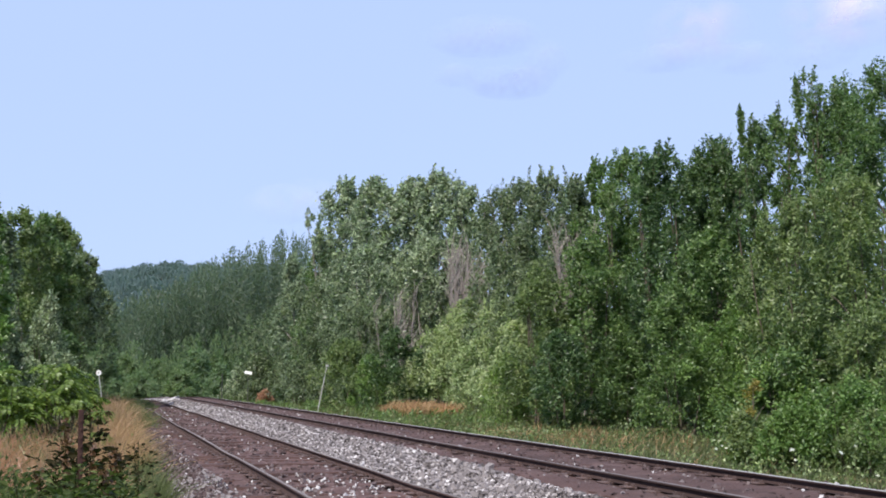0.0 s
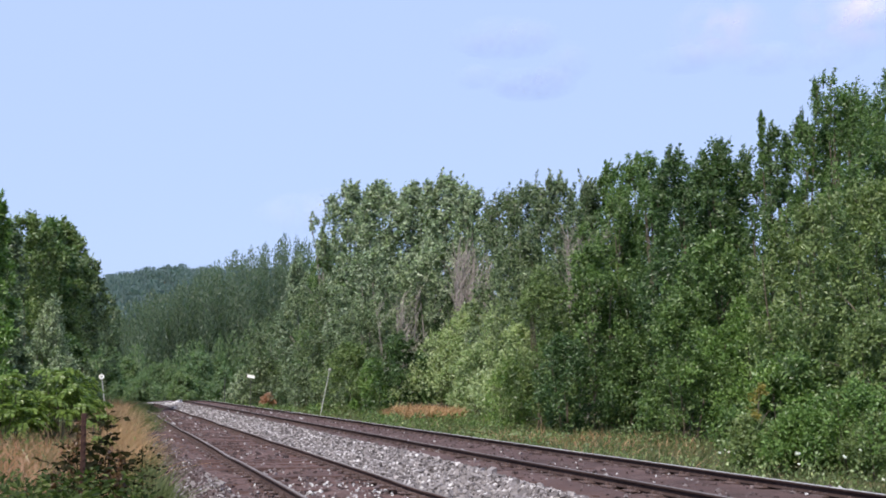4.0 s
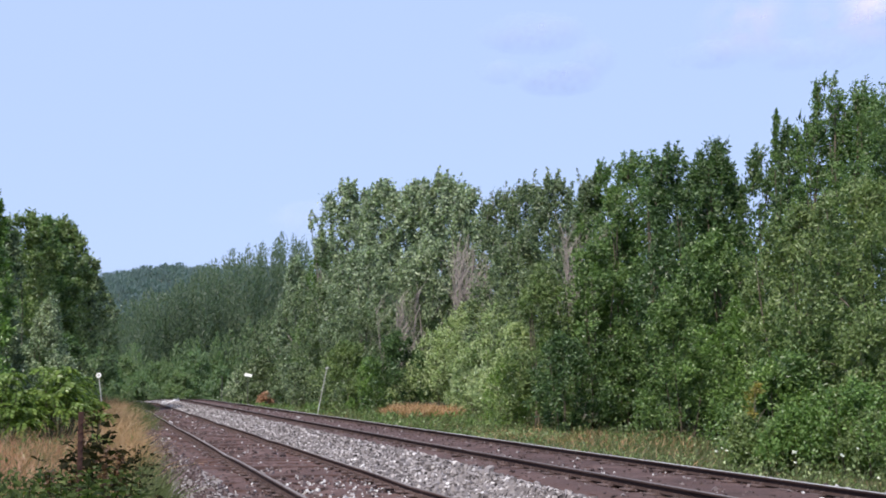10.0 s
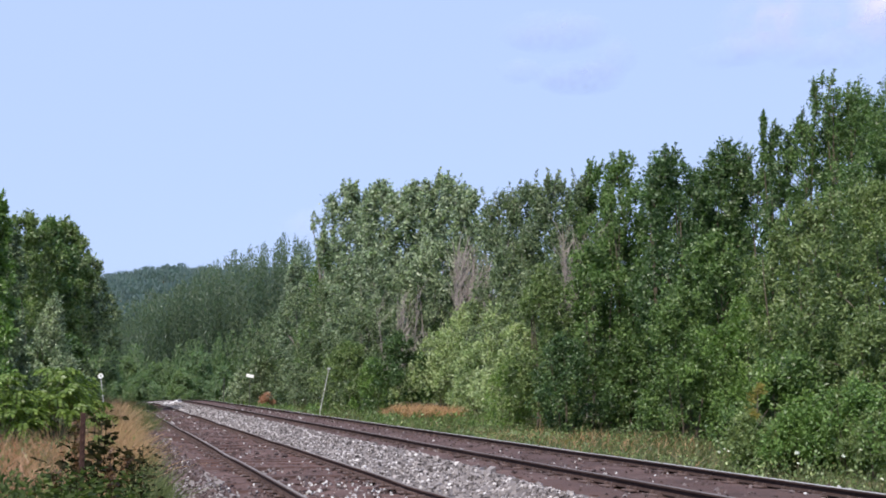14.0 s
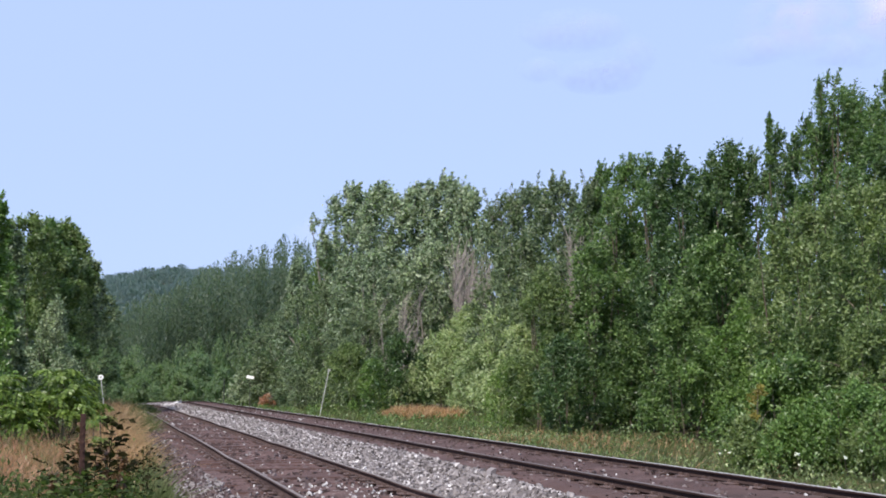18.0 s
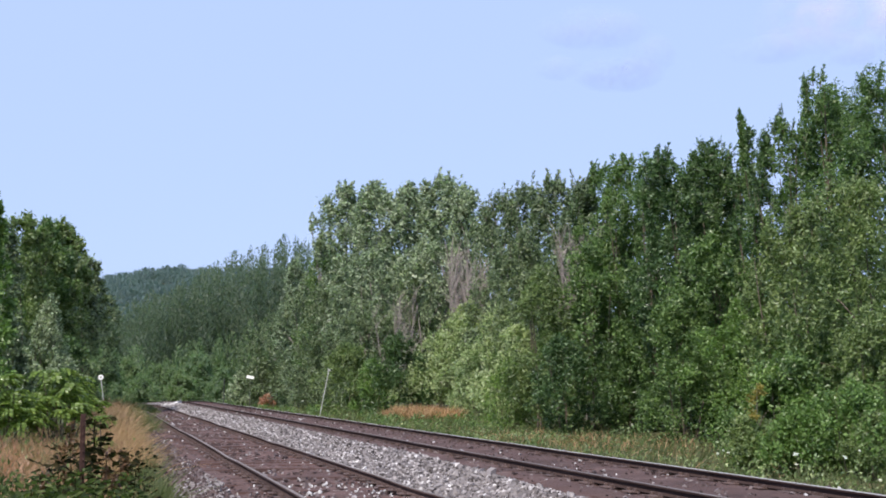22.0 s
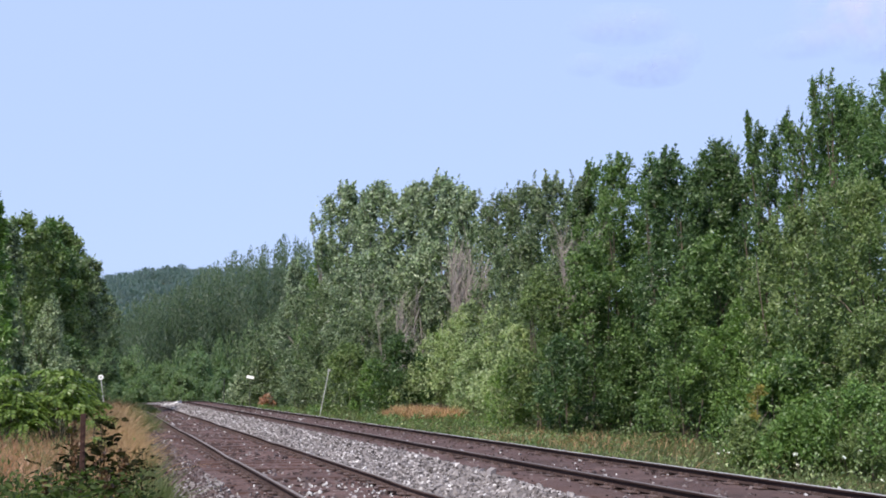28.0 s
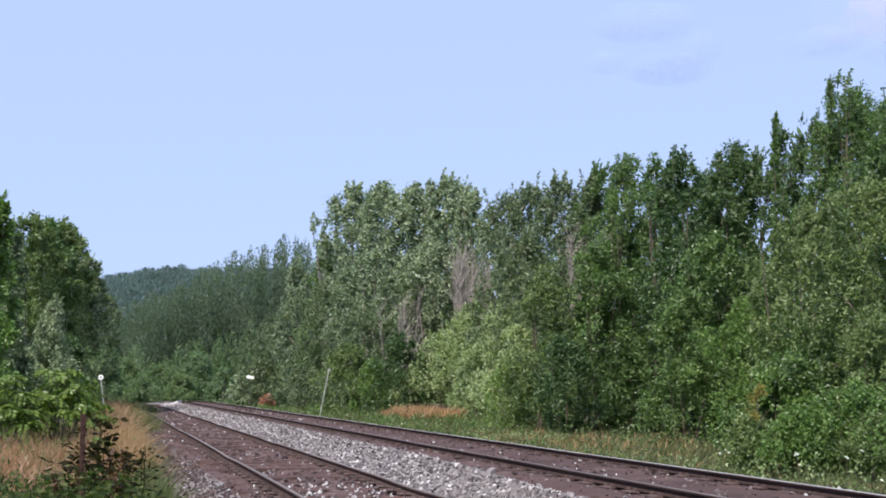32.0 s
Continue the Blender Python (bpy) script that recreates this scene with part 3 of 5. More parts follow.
# beside the main line, from the camera outwards
tree(18.72, 26.60, 8.85, 1.6, "poplar", "young poplar with thin leafy branches against the sky", M_MID, "tree", 0.15, 74, 11, 8, 0.09, 1, None, 1, 1, 0.1, 187, 0.5, limbs=5, sprigs=7, reach=0.6, wind="leader")
tree(19.80, 26.25, 9.75, 2.5, "poplar", "tall young poplar, green leaves streaming in the wind", M_MID, "tree", 0.1, 120, 20, 12, 0.086, 1, None, 3, 1, 0, 101, 0.6, limbs=6, sprigs=8, reach=0.70, wind="poplar")
tree(19.12, 26.00, 10.18, 1.9, "poplar", "tall poplar with thin leafy branches against the sky", M_MID, "tree", 0.3, 74, 11, 8, 0.088, 1, None, 1, 1, 0.1, 199, 0.6, limbs=7, sprigs=9, reach=0.62, wind="poplar")
tree(20.10, 24.38, 9.80, 3.50, "poplar", "tall young poplar, green leaves streaming in the wind", M_MID, "tree", 0.1, 100, 20, 13, 0.09126, 1, None, 3, 0.9, 0.2, 102, 0.6, limbs=5, sprigs=9, reach=0.70, wind="poplar")
tree(21.55, 27.50, 9.40, 2.88, "poplar", "tall young poplar, green leaves streaming in the wind", M_MID, "column", 0.05, 90, 20, 12, 0.0936, 1, None, 1, 0.9, 0.3, 150, 0.5, limbs=5, sprigs=9, reach=0.70, wind="poplar")
tree(24.07, 31.25, 11.5, 4.42, "poplar", "tall young poplar, green leaves streaming in the wind", M_MID, "tree", 0.1, 80, 20, 8, 0.117, 1, None, 1, 0.9, 0.2, 195, 0.6, limbs=5, sprigs=9, reach=0.73, wind="poplar")
tree(22.83, 26.25, 10.98, 3.65, "poplar", "tall young poplar, green leaves streaming in the wind", M_DEEP, "tree", 0.1, 60, 20, 8, 0.1287, 1, None, 1, 0.9, 0.2, 151, 0.6, limbs=5, sprigs=9, reach=0.70, wind="poplar")
tree(19.70, 30.00, 10.12, 0.40, "poplar", "slender poplar leader closely set with small leaves", M_MID, "spire", 0.45, 60, 8, 7, 0.088, 1, None, 1, 1.1, 0, 103, 0.2, limbs=2, sprigs=2, reach=0.5, wind="leader")
tree(20.34, 30.40, 9.80, 1.15, "poplar", "slender dark poplar with sky between its branches", M_DEEP, "tree", 0.3, 76, 11, 8, 0.10, 1, None, 1, 1.0, 0.1, 198, 0.2, limbs=3, sprigs=5, reach=0.6, wind="leader")
tree(20.02, 28.75, 9.55, 2.6, "poplar", "young poplar with dark leaves and gaps of sky", M_DEEP, "tree", 0.1, 54, 20, 8, 0.1053, 1, None, 2, 1, 0.1, 104, 0.5, limbs=5, sprigs=9, reach=0.70, wind="leader")
tree(20.75, 32.50, 9.45, 2.31, "poplar", "young poplar with dark leaves and gaps of sky", M_DEEP, "tree", 0.1, 60, 20, 8, 0.117, 1, None, 1, 0.9, 0.1, 152, 0.5, limbs=5, sprigs=9, reach=0.75, wind="leader")
tree(16.90, 21.88, 6.17, 3.06, "willow_bush", "tall olive green willow bush with narrow leaves", M_OLIVE, "column", 0.03, 100, 20, 8, 0.09945, 3, None, 3, 0.7, 0.3, 105, 0.4, limbs=5, sprigs=5, reach=0.60, shoots=0.2)
tree(17.25, 25.00, 5.99, 2.82, "willow_bush", "tall olive green willow bush with narrow leaves", M_OLIVE, "column", 0.02, 90, 20, 8, 0.1053, 3, None, 2, 0.6, 0.4, 106, 0.4, limbs=5, sprigs=5, reach=0.60, shoots=0.2)
tree(20.12, 33.75, 9.77, 2.96, "maple", "dense dark green maple at the wood's edge", M_DEEP, "column", 0.03, 110, 20, 8, 0.13455, 2, None, 3, 0.7, 0.2, 107, 0.35, limbs=5, sprigs=8, reach=0.76)
tree(19.33, 35.00, 9.77, 2.63, "maple", "dense dark green maple at the wood's edge", M_DEEP, "column", 0.03, 100, 20, 8, 0.13455, 2, None, 2, 0.7, 0.4, 153, 0.35, limbs=5, sprigs=8, reach=0.79)
tree(20.49, 41.25, 11.04, 2.58, "maple", "dark green maple with wind-blown pale tips", M_MID, "column", 0.05, 90, 20, 6, 0.16731, 2, None, 2, 0.6, 0.4, 108, 0.5, limbs=5, sprigs=8, reach=0.91, wind="maple")
tree(20.42, 43.75, 11.14, 1.97, "maple", "dark green maple with wind-blown pale tips", M_MID, "column", 0.05, 70, 20, 6, 0.16731, 1, None, 1, 0.6, 0.2, 154, 0.5, limbs=5, sprigs=8, reach=0.96, wind="maple")
tree(20.25, 38.75, 10.45, 3.32, "maple", "dark green maple with wind-blown pale tips", M_MID, "column", 0.03, 80, 20, 6, 0.160875, 2, None, 1, 0.5, 0.2, 155, 0.4, limbs=5)
tree(19.27, 40.00, 9.28, 2.71, "maple", "dark green maple with wind-blown pale tips", M_MID, "column", 0.03, 70, 20, 6, 0.143, 1, None, 1, 0.4, 0.3, 193, 0.4, limbs=5, sprigs=8, reach=0.89)
tree(21.53, 40.00, 9.24, 2.98, "maple", "dense dark green maple at the wood's edge", M_DEEP, "column", 0.03, 70, 20, 6, 0.143, 1, None, 1, 0.4, 0.1, 194, 0.4, limbs=5, sprigs=8, reach=0.89)
tree(23.72, 42.00, 10.80, 3.16, "maple", "dense dark green maple at the wood's edge", M_DEEP, "column", 0.03, 60, 20, 6, 0.165, 1, None, 1, 0.4, 0.1, 196, 0.4, limbs=5, sprigs=8, reach=0.93)
tree(25.68, 43.00, 10.90, 3.01, "maple", "dense dark green maple at the wood's edge", M_MID, "column", 0.03, 60, 20, 6, 0.165, 1, None, 1, 0.4, 0.1, 197, 0.4, limbs=5, sprigs=8, reach=0.95)
tree(17.28, 27.50, 3.64, 3.50, "sapling", "fresh bright green saplings at the wood's foot", M_FRESH, "bush", 0.02, 70, 20, 8, 0.117, 3, None, 1, 0.4, 0.3, 109, 0.3, limbs=3)
tree(16.81, 23.75, 2.53, 3.64, "sapling", "mid green saplings under taller trees", M_MID, "bush", 0.02, 70, 20, 8, 0.11115, 3, None, 1, 0.4, 0.3, 110, 0.3, limbs=3)
tree(15.72, 20.00, 2.84, 2.65, "sapling", "mid green saplings under taller trees", M_OLIVE, "bush", 0.02, 70, 20, 8, 0.1053, 3, None, 1, 0.4, 0.5, 156, 0.3, limbs=3, shoots=0.2)
tree(14.20, 21.00, 1.90, 2.32, "sapling", "mid green saplings under taller trees", M_MID, "bush", 0.02, 60, 20, 8, 0.11115, 3, None, 1, 0.4, 0.5, 171, 0.3, limbs=3)
tree(14.18, 19.00, 1.29, 2.25, "sapling", "fresh bright green saplings at the wood's foot", M_FRESH, "bush", 0.02, 55, 18, 8, 0.09945, 3, None, 1, 0.4, 0.2, 172, 0.3, limbs=3)
tree(20.28, 60.00, 3.88, 3.85, "willow_bush", "pale green willow bush beside darker maples", M_PALE, "bush", 0.02, 70, 20, 6, 0.176, 3, None, 1, 0.35, 0.3, 173, 0.4, limbs=5, sprigs=5, reach=0.90)
tree(13.53, 19.50, 0.79, 1.93, "sapling", "fresh green saplings in weeds under taller trees", M_FRESH, "bush", 0.02, 50, 18, 8, 0.08775, 2, None, 1, 0.4, 0.5, 174, 0.3, limbs=2, shoots=0.2)
tree(14.16, 18.25, 0.71, 1.62, "sapling", "low olive green saplings in weeds", M_OLIVE, "bush", 0.02, 50, 18, 8, 0.0819, 2, None, 1, 0.4, 0.1, 175, 0.3, limbs=2)
tree(17.23, 31.25, 4.25, 3.38, "sapling", "mid green saplings under taller trees", M_MID, "bush", 0.02, 80, 20, 8, 0.1287, 3, None, 1, 0.35, 0.5, 111, 0.3, limbs=3)
tree(19.33, 32.50, 6.29, 3.20, "maple", "dense dark green maple at the wood's edge", M_MID, "column", 0.02, 90, 20, 8, 0.13455, 2, None, 1, 0.4, 0.5, 157, 0.3, limbs=5)
tree(18.42, 38.00, 3.13, 3.0, "sapling", "dark green saplings at the wood's foot", M_DEEP, "bush", 0.02, 70, 20, 8, 0.1287, 3, None, 1, 0.35, 0.3, 158, 0.3, limbs=3)
tree(17.79, 38.75, 6.81, 3.89, "maple", "broad mid green maple bush with pale tips", M_MID, "bush", 0.02, 100, 20, 6, 0.160875, 3, None, 2, 0.5, 0.2, 112, 0.3, limbs=5)
tree(16.19, 40.00, 5.80, 3.29, "maple", "broad olive green maple bush", M_OLIVE, "bush", 0.02, 90, 20, 6, 0.1485, 3, None, 1, 0.4, 0.2, 159, 0.3, limbs=5, shoots=0.2)
tree(15.50, 36.25, 3.02, 2.78, "sapling", "dark green saplings at the wood's foot", M_DEEP, "bush", 0.02, 60, 20, 8, 0.13455, 3, None, 1, 0.3, 0.2, 113, 0.3, limbs=3)
tree(15.88, 42.00, 3.82, 2.95, "sapling", "pale green saplings beside a willow bush", M_PALE, "bush", 0.02, 60, 20, 6, 0.1375, 3, None, 1, 0.3, 0.2, 114, 0.3, limbs=3)
tree(15.25, 41.00, 2.22, 2.43, "sapling", "fresh bright green saplings at the wood's foot", M_FRESH, "bush", 0.02, 40, 18, 6, 0.121, 3, None, 1, 0.3, 0.2, 160, 0.3, limbs=2)
tree(20.20, 48.00, 11.14, 2.94, "aspen", "grey-green aspen with wind-turned leaves", M_GREYGREEN, "column", 0.05, 130, 18, 6, 0.187, 1, M_GREYBARK, 1, 0.45, 0.1, 115, 0.5, limbs=5, sprigs=7, reach=1.14)
tree(19.85, 44.00, 10.25, 2.22, "aspen", "grey-green aspen with wind-turned leaves", M_GREYGREEN, "column", 0.05, 130, 18, 6, 0.176, 1, M_GREYBARK, 1, 0.45, 0.3, 116, 0.5, limbs=5, sprigs=7, reach=1.06)
tree(23.15, 64.00, 13.38, 3.50, "aspen", "grey-green aspen with wind-turned leaves", M_GREYGREEN, "column", 0.05, 130, 18, 6, 0.198, 1, M_GREYBARK, 1, 0.4, 0.4, 117, 0.5, limbs=5, sprigs=7, reach=1.48)
tree(24.25, 62.00, 13.55, 3.76, "aspen", "dark green aspen among paler ones", M_GREYGREEN, "column", 0.05, 130, 18, 6, 0.209, 1, M_GREYBARK, 1, 0.4, 0.6, 118, 0.5, limbs=5, sprigs=7, reach=1.44)
tree(19.09, 50.00, 8.53, 3.28, "aspen", "grey-green aspen with wind-turned leaves", M_GREYGREEN, "column", 0.05, 80, 20, 6, 0.187, 1, M_GREYBARK, 1, 0.35, 0.6, 161, 0.4, limbs=5, sprigs=7, reach=1.19)
tree(24.98, 82.00, 17.73, 5.53, "white_poplar", "tall silver-leaved poplar ruffled by wind", M_SILVER, "column", 0.05, 150, 18, 6, 0.341, 2, M_GREYBARK, 2, 0.35, 0.1, 119, 0.5, limbs=5, sprigs=9, reach=1.20, shoots=0.35)
tree(23.28, 85.00, 17.45, 5.45, "white_poplar", "tall silver-leaved poplar ruffled by wind", M_SILVER, "column", 0.05, 140, 18, 6, 0.341, 2, M_GREYBARK, 1, 0.35, 0.2, 162, 0.5, limbs=5, sprigs=9, reach=1.24, shoots=0.35)
tree(21.44, 88.00, 18.16, 5.59, "white_poplar", "tall silver-leaved poplar ruffled by wind", M_SILVER, "column", 0.05, 150, 18, 6, 0.352, 2, M_GREYBARK, 2, 0.35, 0.3, 120, 0.5, limbs=5, sprigs=9, reach=1.29, shoots=0.35)
tree(20.02, 94.00, 18.94, 5.43, "white_poplar", "tall silver-leaved poplar ruffled by wind", M_SILVER, "column", 0.05, 140, 18, 6, 0.363, 1, M_GREYBARK, 1, 0.3, 0.5, 121, 0.5, limbs=5, sprigs=9, reach=1.37, shoots=0.35)
tree(18.62, 98.00, 16.6, 2.3, "white_poplar", "slender silvery poplar with sky between its plumes", M_SILVER, "column", 0.25, 30, 10, 6, 0.264, 1, M_GREYBARK, 1, 0.3, 0.5, 122, 0.3, limbs=7, sprigs=9, reach=1.5, lean=-2)
tree(25.30, 76.00, 15.48, 3.71, "white_poplar", "pale poplar with sky showing through", M_SILVER, "column", 0.08, 110, 18, 6, 0.297, 1, M_GREYBARK, 1, 0.35, 0.4, 123, 0.5, limbs=5, sprigs=9, reach=1.12, shoots=0.35)
tree(17.20, 104.00, 13.30, 3.3, "white_poplar", "pale poplar with bright leaf tips beside the wood", M_SILVER, "column", 0.03, 100, 20, 8, 0.25, 1, M_GREYBARK, 1, 0.2, 0.4, 124, 0.4, limbs=5, sprigs=5, reach=1.0)
tree(18.71, 98.00, 13.66, 4.57, "aspen", "green aspen in front of the poplars", M_MID, "column", 0.03, 80, 20, 8, 0.2132, 1, M_GREYBARK, 1, 0.2, 0.4, 163, 0.4, limbs=5, sprigs=7, reach=1.20)
tree(18.46, 80.00, 11.09, 5.44, "white_poplar", "silvery poplar with thin pale stems", M_SILVER, "column", 0.05, 100, 18, 6, 0.286, 2, M_GREYBARK, 1, 0.3, 0.4, 125, 0.4, limbs=5, sprigs=9, reach=1.18, shoots=0.35)
tree(22.09, 76.00, 11.58, 5.27, "white_poplar", "silvery poplar with thin pale stems", M_SILVER, "column", 0.05, 100, 18, 6, 0.286, 2, M_GREYBARK, 1, 0.3, 0.4, 164, 0.4, limbs=5, sprigs=9, reach=1.12, shoots=0.35)
tree(17.36, 90.00, 9.62, 6.04, "aspen", "grey-green aspen in front of the poplars", M_GREYGREEN, "column", 0.02, 80, 18, 8, 0.2296, 1, M_GREYBARK, 1, 0.25, 0.4, 126, 0.4, limbs=5, sprigs=7, reach=1.11)
tree(17.17, 76.00, 6.22, 5.13, "aspen", "grey-green aspen in front of the poplars", M_GREYGREEN, "column", 0.02, 80, 18, 8, 0.205, 1, M_GREYBARK, 1, 0.25, 0.4, 165, 0.4, limbs=5, sprigs=7, reach=1.73)
tree(15.45, 108.00, 7.56, 6.56, "aspen", "grey-green aspen beside the far bend", M_GREYGREEN, "column", 0.02, 70, 18, 8, 0.2296, 1, M_GREYBARK, 1, 0.2, 0.4, 166, 0.3, limbs=5, sprigs=7, reach=1.31)
tree(21.58, 66.00, 6.23, 5.29, "willow_bush", "pale yellow-green willow bush in full light", M_PALE, "bush", 0.02, 110, 20, 6, 0.209, 3, None, 2, 0.35, 0.2, 127, 0.4, limbs=5, sprigs=5, reach=0.99)
tree(20.10, 66.00, 4.28, 4.54, "willow_bush", "pale yellow-green willow bush in full light", M_PALE, "bush", 0.02, 80, 20, 6, 0.198, 3, None, 1, 0.35, 0.4, 167, 0.4, limbs=5, sprigs=5, reach=0.99)
tree(19.49, 54.00, 5.53, 3.21, "willow_bush", "pale green willow bush beside darker maples", M_PALE, "bush", 0.02, 80, 20, 6, 0.198, 3, None, 1, 0.35, 0.4, 168, 0.4, limbs=5, sprigs=5, reach=0.81)
tree(17.48, 67.00, 4.46, 3.86, "bush", "rounded dark green bush by the weeds", M_DEEP, "bush", 0.02, 60, 20, 6, 0.198, 3, None, 1, 0.3, 0.2, 128, 0.3, limbs=3)
tree(15.33, 72.00, 3.91, 4.45, "bush", "rounded mid green bush by the weeds", M_OLIVE, "bush", 0.02, 60, 20, 6, 0.22, 3, None, 1, 0.3, 0.5, 129, 0.3, limbs=3, shoots=0.2)
tree(16.11, 68.00, 2.90, 2.82, "bush", "rounded mid green bush by the weeds", M_FRESH, "bush", 0.02, 40, 20, 6, 0.154, 3, None, 1, 0.3, 0.5, 169, 0.3, limbs=3)
tree(14.77, 86.00, 2.62, 3.93, "bush", "low green bush beside the line", M_GREYGREEN, "bush", 0.02, 50, 18, 6, 0.22, 3, None, 1, 0.25, 0.2, 130, 0.3, limbs=3)
tree(14.28, 106.00, 3.70, 4.80, "bush", "pale green bush far along the line", M_GREYGREEN, "bush", 0.02, 50, 18, 6, 0.286, 3, None, 1, 0.2, 0.2, 131, 0.3, limbs=3)
tree(12.58, 108.00, 2.55, 2.70, "bush", "pale green bush far along the line", M_SILVER, "bush", 0.02, 40, 18, 6, 0.286, 3, None, 1, 0.2, 0.2, 170, 0.3, limbs=3, shoots=0.35)
tree(9.92, 125.00, 4.69, 4.95, "bush", "leafy green bush where the line bends away", M_YOUNG_HAZED, "bush", 0.02, 50, 16, 6, 0.352, 2, None, 1, 0.1, 0.2, 180, 0.3, limbs=2)
tree(2.49, 125.00, 4.02, 4.25, "bush", "leafy green bush where the line bends away", M_YOUNG_HAZED, "bush", 0.02, 50, 16, 6, 0.352, 2, None, 1, 0.1, 0.2, 181, 0.3, limbs=2, shoots=0.2)
tree(6.39, 132.00, 3.55, 6.47, "bush", "leafy green bush where the line bends away", M_YOUNG_HAZED, "bush", 0.02, 50, 16, 6, 0.352, 2, None, 1, 0.1, 0.2, 182, 0.3, limbs=2)
tree(11.39, 112.00, 2.81, 3.34, "bush", "leafy green bush where the line bends away", M_YOUNG_HAZED, "bush", 0.02, 50, 16, 6, 0.352, 2, None, 1, 0.1, 0.2, 183, 0.3, limbs=2)
tree(7.84, 120.00, 2.66, 3.54, "bush", "leafy green bush where the line bends away", M_YOUNG_HAZED, "bush", 0.02, 50, 16, 6, 0.352, 2, None, 1, 0.1, 0.2, 184, 0.3, limbs=2)
tree(3.79, 118.00, 2.17, 4.02, "bush", "leafy green bush where the line bends away", M_YOUNG_HAZED, "bush", 0.02, 50, 16, 6, 0.352, 2, None, 1, 0.1, 0.2, 185, 0.3, limbs=2, shoots=0.2)
tree(0.44, 120.00, 3.90, 3.48, "bush", "leafy green bush where the line bends away", M_YOUNG_HAZED, "bush", 0.02, 50, 16, 6, 0.352, 2, None, 1, 0.1, 0.2, 186, 0.3, limbs=2)
dead_tree(22.45, 69.00, 10.54, 3.0, 32, "stand of bare grey dead saplings", 201)
dead_tree(17.72, 41.00, 7.78, 1.14, 12, "bare grey dead branches among green crowns", 202)
dead_tree(19.15, 72.00, 7.91, 2.28, 9, "thin pale bare stems before the poplars", 203)
# beside the old track
tree(-2.14, 58.00, 9.52, 3.10, "maple", "dense olive green tree beside the old track", M_OLIVE, "column", 0.02, 120, 20, 6, 0.22, 1, None, 2, 0.3, 0.2, 141, 0.3, limbs=5, sprigs=8, reach=0.5)
tree(-1.19, 62.00, 8.30, 3.01, "maple", "dense grey-green tree beside the old track", M_GREYGREEN, "column", 0.02, 90, 20, 6, 0.22, 1, None, 1, 0.3, 0.2, 148, 0.3, limbs=5, sprigs=8, reach=0.5)
tree(-2.85, 57.00, 9.55, 2.5, "maple", "dense green tree beside the old track", M_MID, "column", 0.02, 90, 20, 6, 0.21, 1, None, 1, 0.3, 0.3, 139, 0.3, limbs=5, sprigs=6, reach=0.5)
tree(-3.3, 66.00, 10.3, 4.6, "maple", "broad dark green tree behind paler ones", M_DEEP, "column", 0.02, 90, 20, 6, 0.26, 1, None, 1, 0.3, 0.3, 138, 0.3, limbs=5)
tree(-3.65, 54.00, 9.28, 2.86, "maple", "dense green tree beside the old track", M_OLIVE, "column", 0.02, 100, 20, 6, 0.198, 1, None, 1, 0.3, 0.4, 142, 0.3, limbs=5, sprigs=8, reach=0.5)
tree(-4.60, 50.00, 8.28, 2.86, "maple", "dense grey-green tree beside the old track", M_GREYGREEN, "column", 0.02, 90, 20, 6, 0.198, 1, None, 1, 0.3, 0.4, 149, 0.3, limbs=5, sprigs=8, reach=0.5)
tree(-2.86, 30.00, 6.12, 1.29, "maple", "green tree at the verge's edge", M_FRESH, "tree", 0.05, 80, 20, 8, 0.12, 1, None, 1, 0.3, 0.4, 143, 0.3, limbs=5, sprigs=8, reach=0.5)
tree(-1.80, 40.00, 4.20, 1.92, "willow_bush", "grey-green willow bush before darker trees", M_SILVER, "bush", 0.02, 90, 22, 9, 0.10, 3, None, 1, 0.35, 0.4, 144, 0.3, limbs=5, sprigs=5, reach=0.60, shoots=0.35)
tree(-2.70, 34.00, 3.35, 1.77, "willow_bush", "grey-green willow bush before darker trees", M_GREYGREEN, "bush", 0.02, 80, 20, 8, 0.12, 3, None, 1, 0.35, 0.1, 145, 0.3, limbs=5, sprigs=5, reach=0.60, shoots=0.2)
tree(-1.19, 44.00, 3.13, 1.69, "bush", "dark green bush under taller trees", M_DEEP, "bush", 0.02, 60, 20, 6, 0.154, 3, None, 1, 0.3, 0.1, 190, 0.3, limbs=5)
sumac(-0.99, 29.0, 1.96, 2.0, 26, "sumac bush with long drooping feathered leaves in dry grass", 146, 1.25)
sumac(-2.20, 28.0, 1.67, 1.8, 20, "sumac bush with long drooping feathered leaves in dry grass", 147, 1.25)
sumac(-0.02, 20.5, 1.12, 0.40, 4, "small light green sumac shoot in dry grass", 148, 0.6)
tree(13.90, 21.20, 1.78, 1.7, "sapling", "fresh bright green saplings at the wood's foot", M_FRESH, "bush", 0.02, 60, 20, 8, 0.105, 3, None, 1, 0.4, 0.3, 176, 0.3, limbs=3)
tree(12.99, 20.60, 0.65, 1.5, "sapling", "low olive green saplings in weeds", M_OLIVE, "bush", 0.02, 50, 18, 8, 0.095, 2, None, 1, 0.4, 0.2, 177, 0.3, limbs=2)
# small discoloured bushes
tree(12.86, 20.20, 1.36, 0.66, "bush", "small bush with yellowed orange leaves", M_YELLOW, "bush", 0.60, 10, 8, 5, 0.085, 1, None, 1, 0.3, 0.3, 191, 0.3, limbs=2)
tree(12.91, 92.00, 0.63, 1.20, "bush", "small rust-red dry bush far along the line", M_RUST, "bush", 0.02, 14, 10, 6, 0.22, 2, None, 1, 0.1, 0.3, 192, 0.3, limbs=2)


